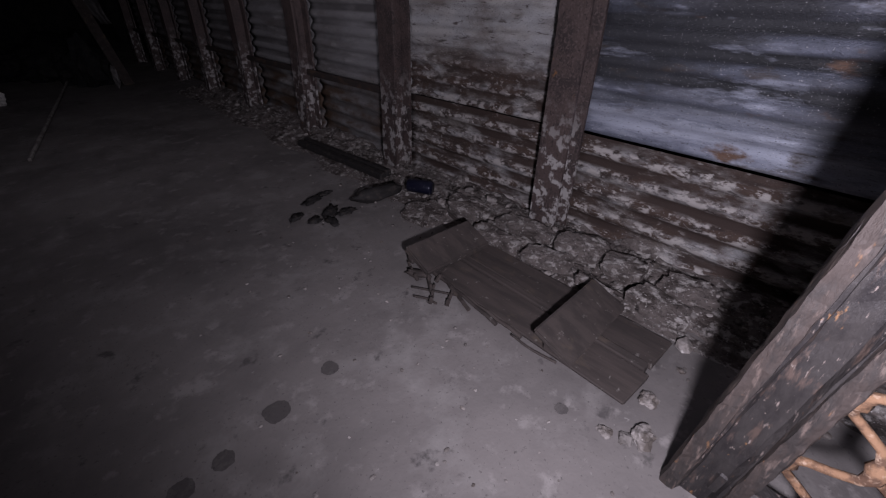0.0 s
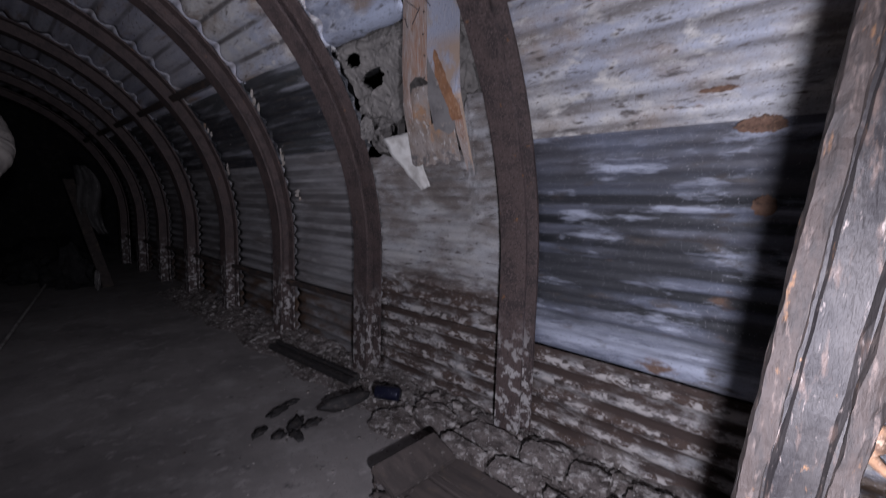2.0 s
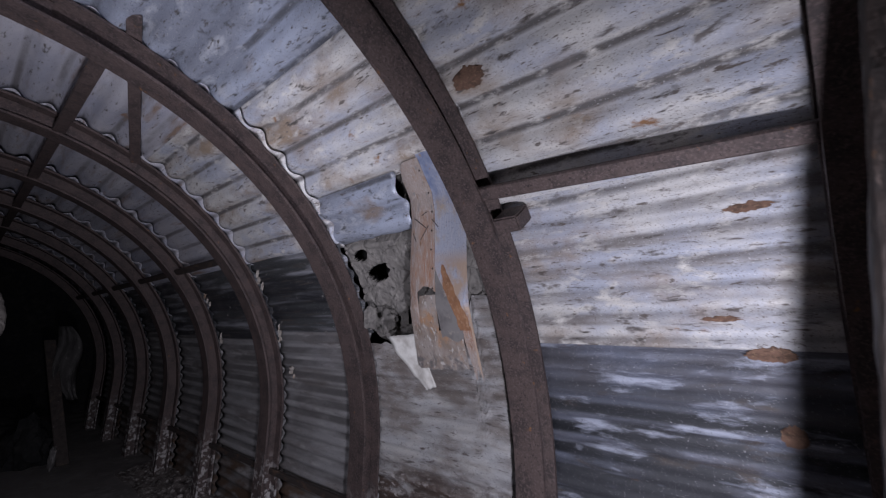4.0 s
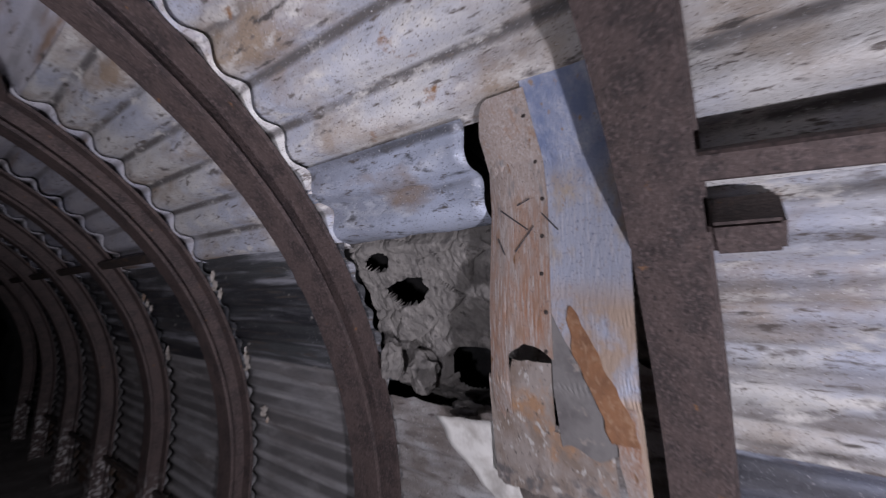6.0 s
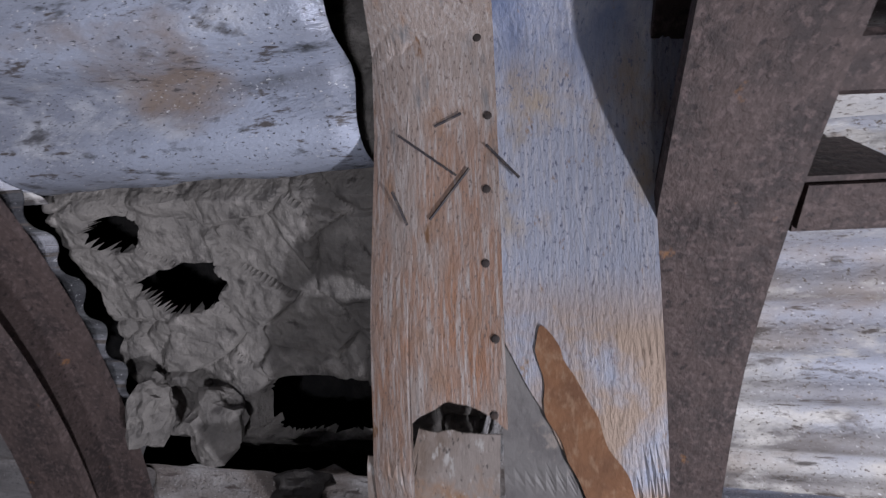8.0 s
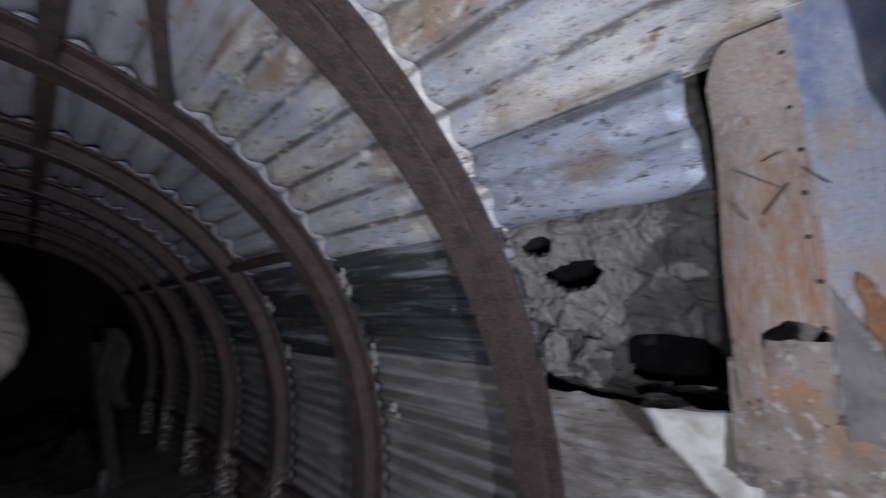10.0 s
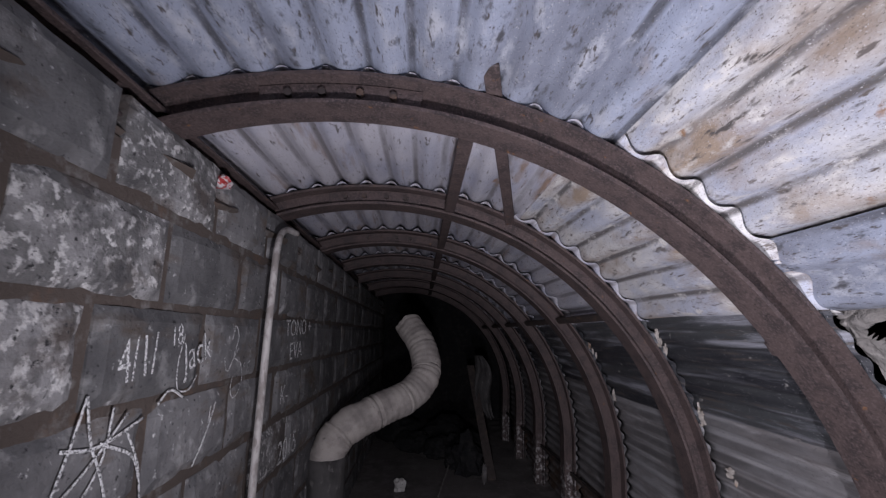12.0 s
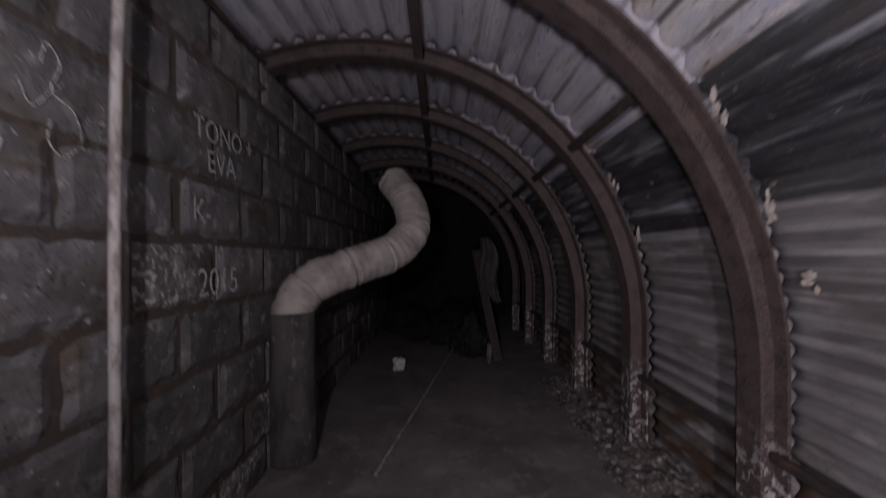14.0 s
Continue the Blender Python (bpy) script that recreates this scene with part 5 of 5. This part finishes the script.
# ---- dim things farther down the tunnel ----
bm = bmesh.new()
rows = []
for i in range(17):
    t = i / 16
    row = []
    for j in range(9):
        v = j / 8 - 0.5
        w = 0.09 + 0.14 * math.sin(math.pi * min(1.0, t * 1.1)) ** 0.8
        row.append((Vector((0.45 + 0.13 * t + v * w + 0.03 * math.sin(t * 7), 5.3 + 0.05 * math.sin(v * 9 + t * 5), 1.30 - 0.78 * t)), Vector((0, -1, 0))))
    rows.append(row)
grid_solid(bm, rows, 0.004)
# takes the darkened grey so the torch doesn't show it too bright
tagged(mesh_ob("hanging_sheet", bm, m_riser, smooth=True), "grey torn plastic sheet hanging from the lining", "plastic sheet")
bar("leaning_plank", (0.50, 4.7, 0.0), (0.38, 5.6, 1.15), 0.10, 0.03, m_board, "dark plank leaning in the far tunnel", "plank")
bar("pole", (-0.42, 2.5, 0.012), (0.10, 5.4, 0.04), 0.018, 0.018, m_pipe, "thin pale stick lying on the floor", "stick")
# rocks take the near-black colour so the far end stays dark
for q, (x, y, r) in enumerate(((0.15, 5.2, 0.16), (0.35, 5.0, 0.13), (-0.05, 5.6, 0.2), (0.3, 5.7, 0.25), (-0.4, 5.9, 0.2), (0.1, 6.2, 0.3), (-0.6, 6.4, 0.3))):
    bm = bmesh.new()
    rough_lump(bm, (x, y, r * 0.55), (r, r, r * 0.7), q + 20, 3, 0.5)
    tagged(mesh_ob("boulder", bm, m_void), "fallen rock in the far tunnel, coloured near-black for the dark there", "rock", "fallen rocks")
bm = bmesh.new()
rough_lump(bm, (-0.50, 4.45, 0.05), (0.06, 0.05, 0.06), 31, 3, 0.6)
tagged(mesh_ob("white_scrap", bm, m_white), "crumpled white plastic scrap on the floor", "litter")

bm = bmesh.new()
rough_lump(bm, (0.40, 4.60, 0.10), (0.025, 0.04, 0.10), 4.4, 3, 0.5)
tagged(mesh_ob("plastic_scrap", bm, m_plate_grey), "pale crumpled plastic scrap at the foot of a plank", "litter")
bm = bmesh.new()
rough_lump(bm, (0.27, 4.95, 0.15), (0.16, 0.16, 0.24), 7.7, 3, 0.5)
tagged(mesh_ob("boulder", bm, m_void), "fallen rock in the far tunnel, coloured near-black for the dark there", "rock", "fallen rocks")
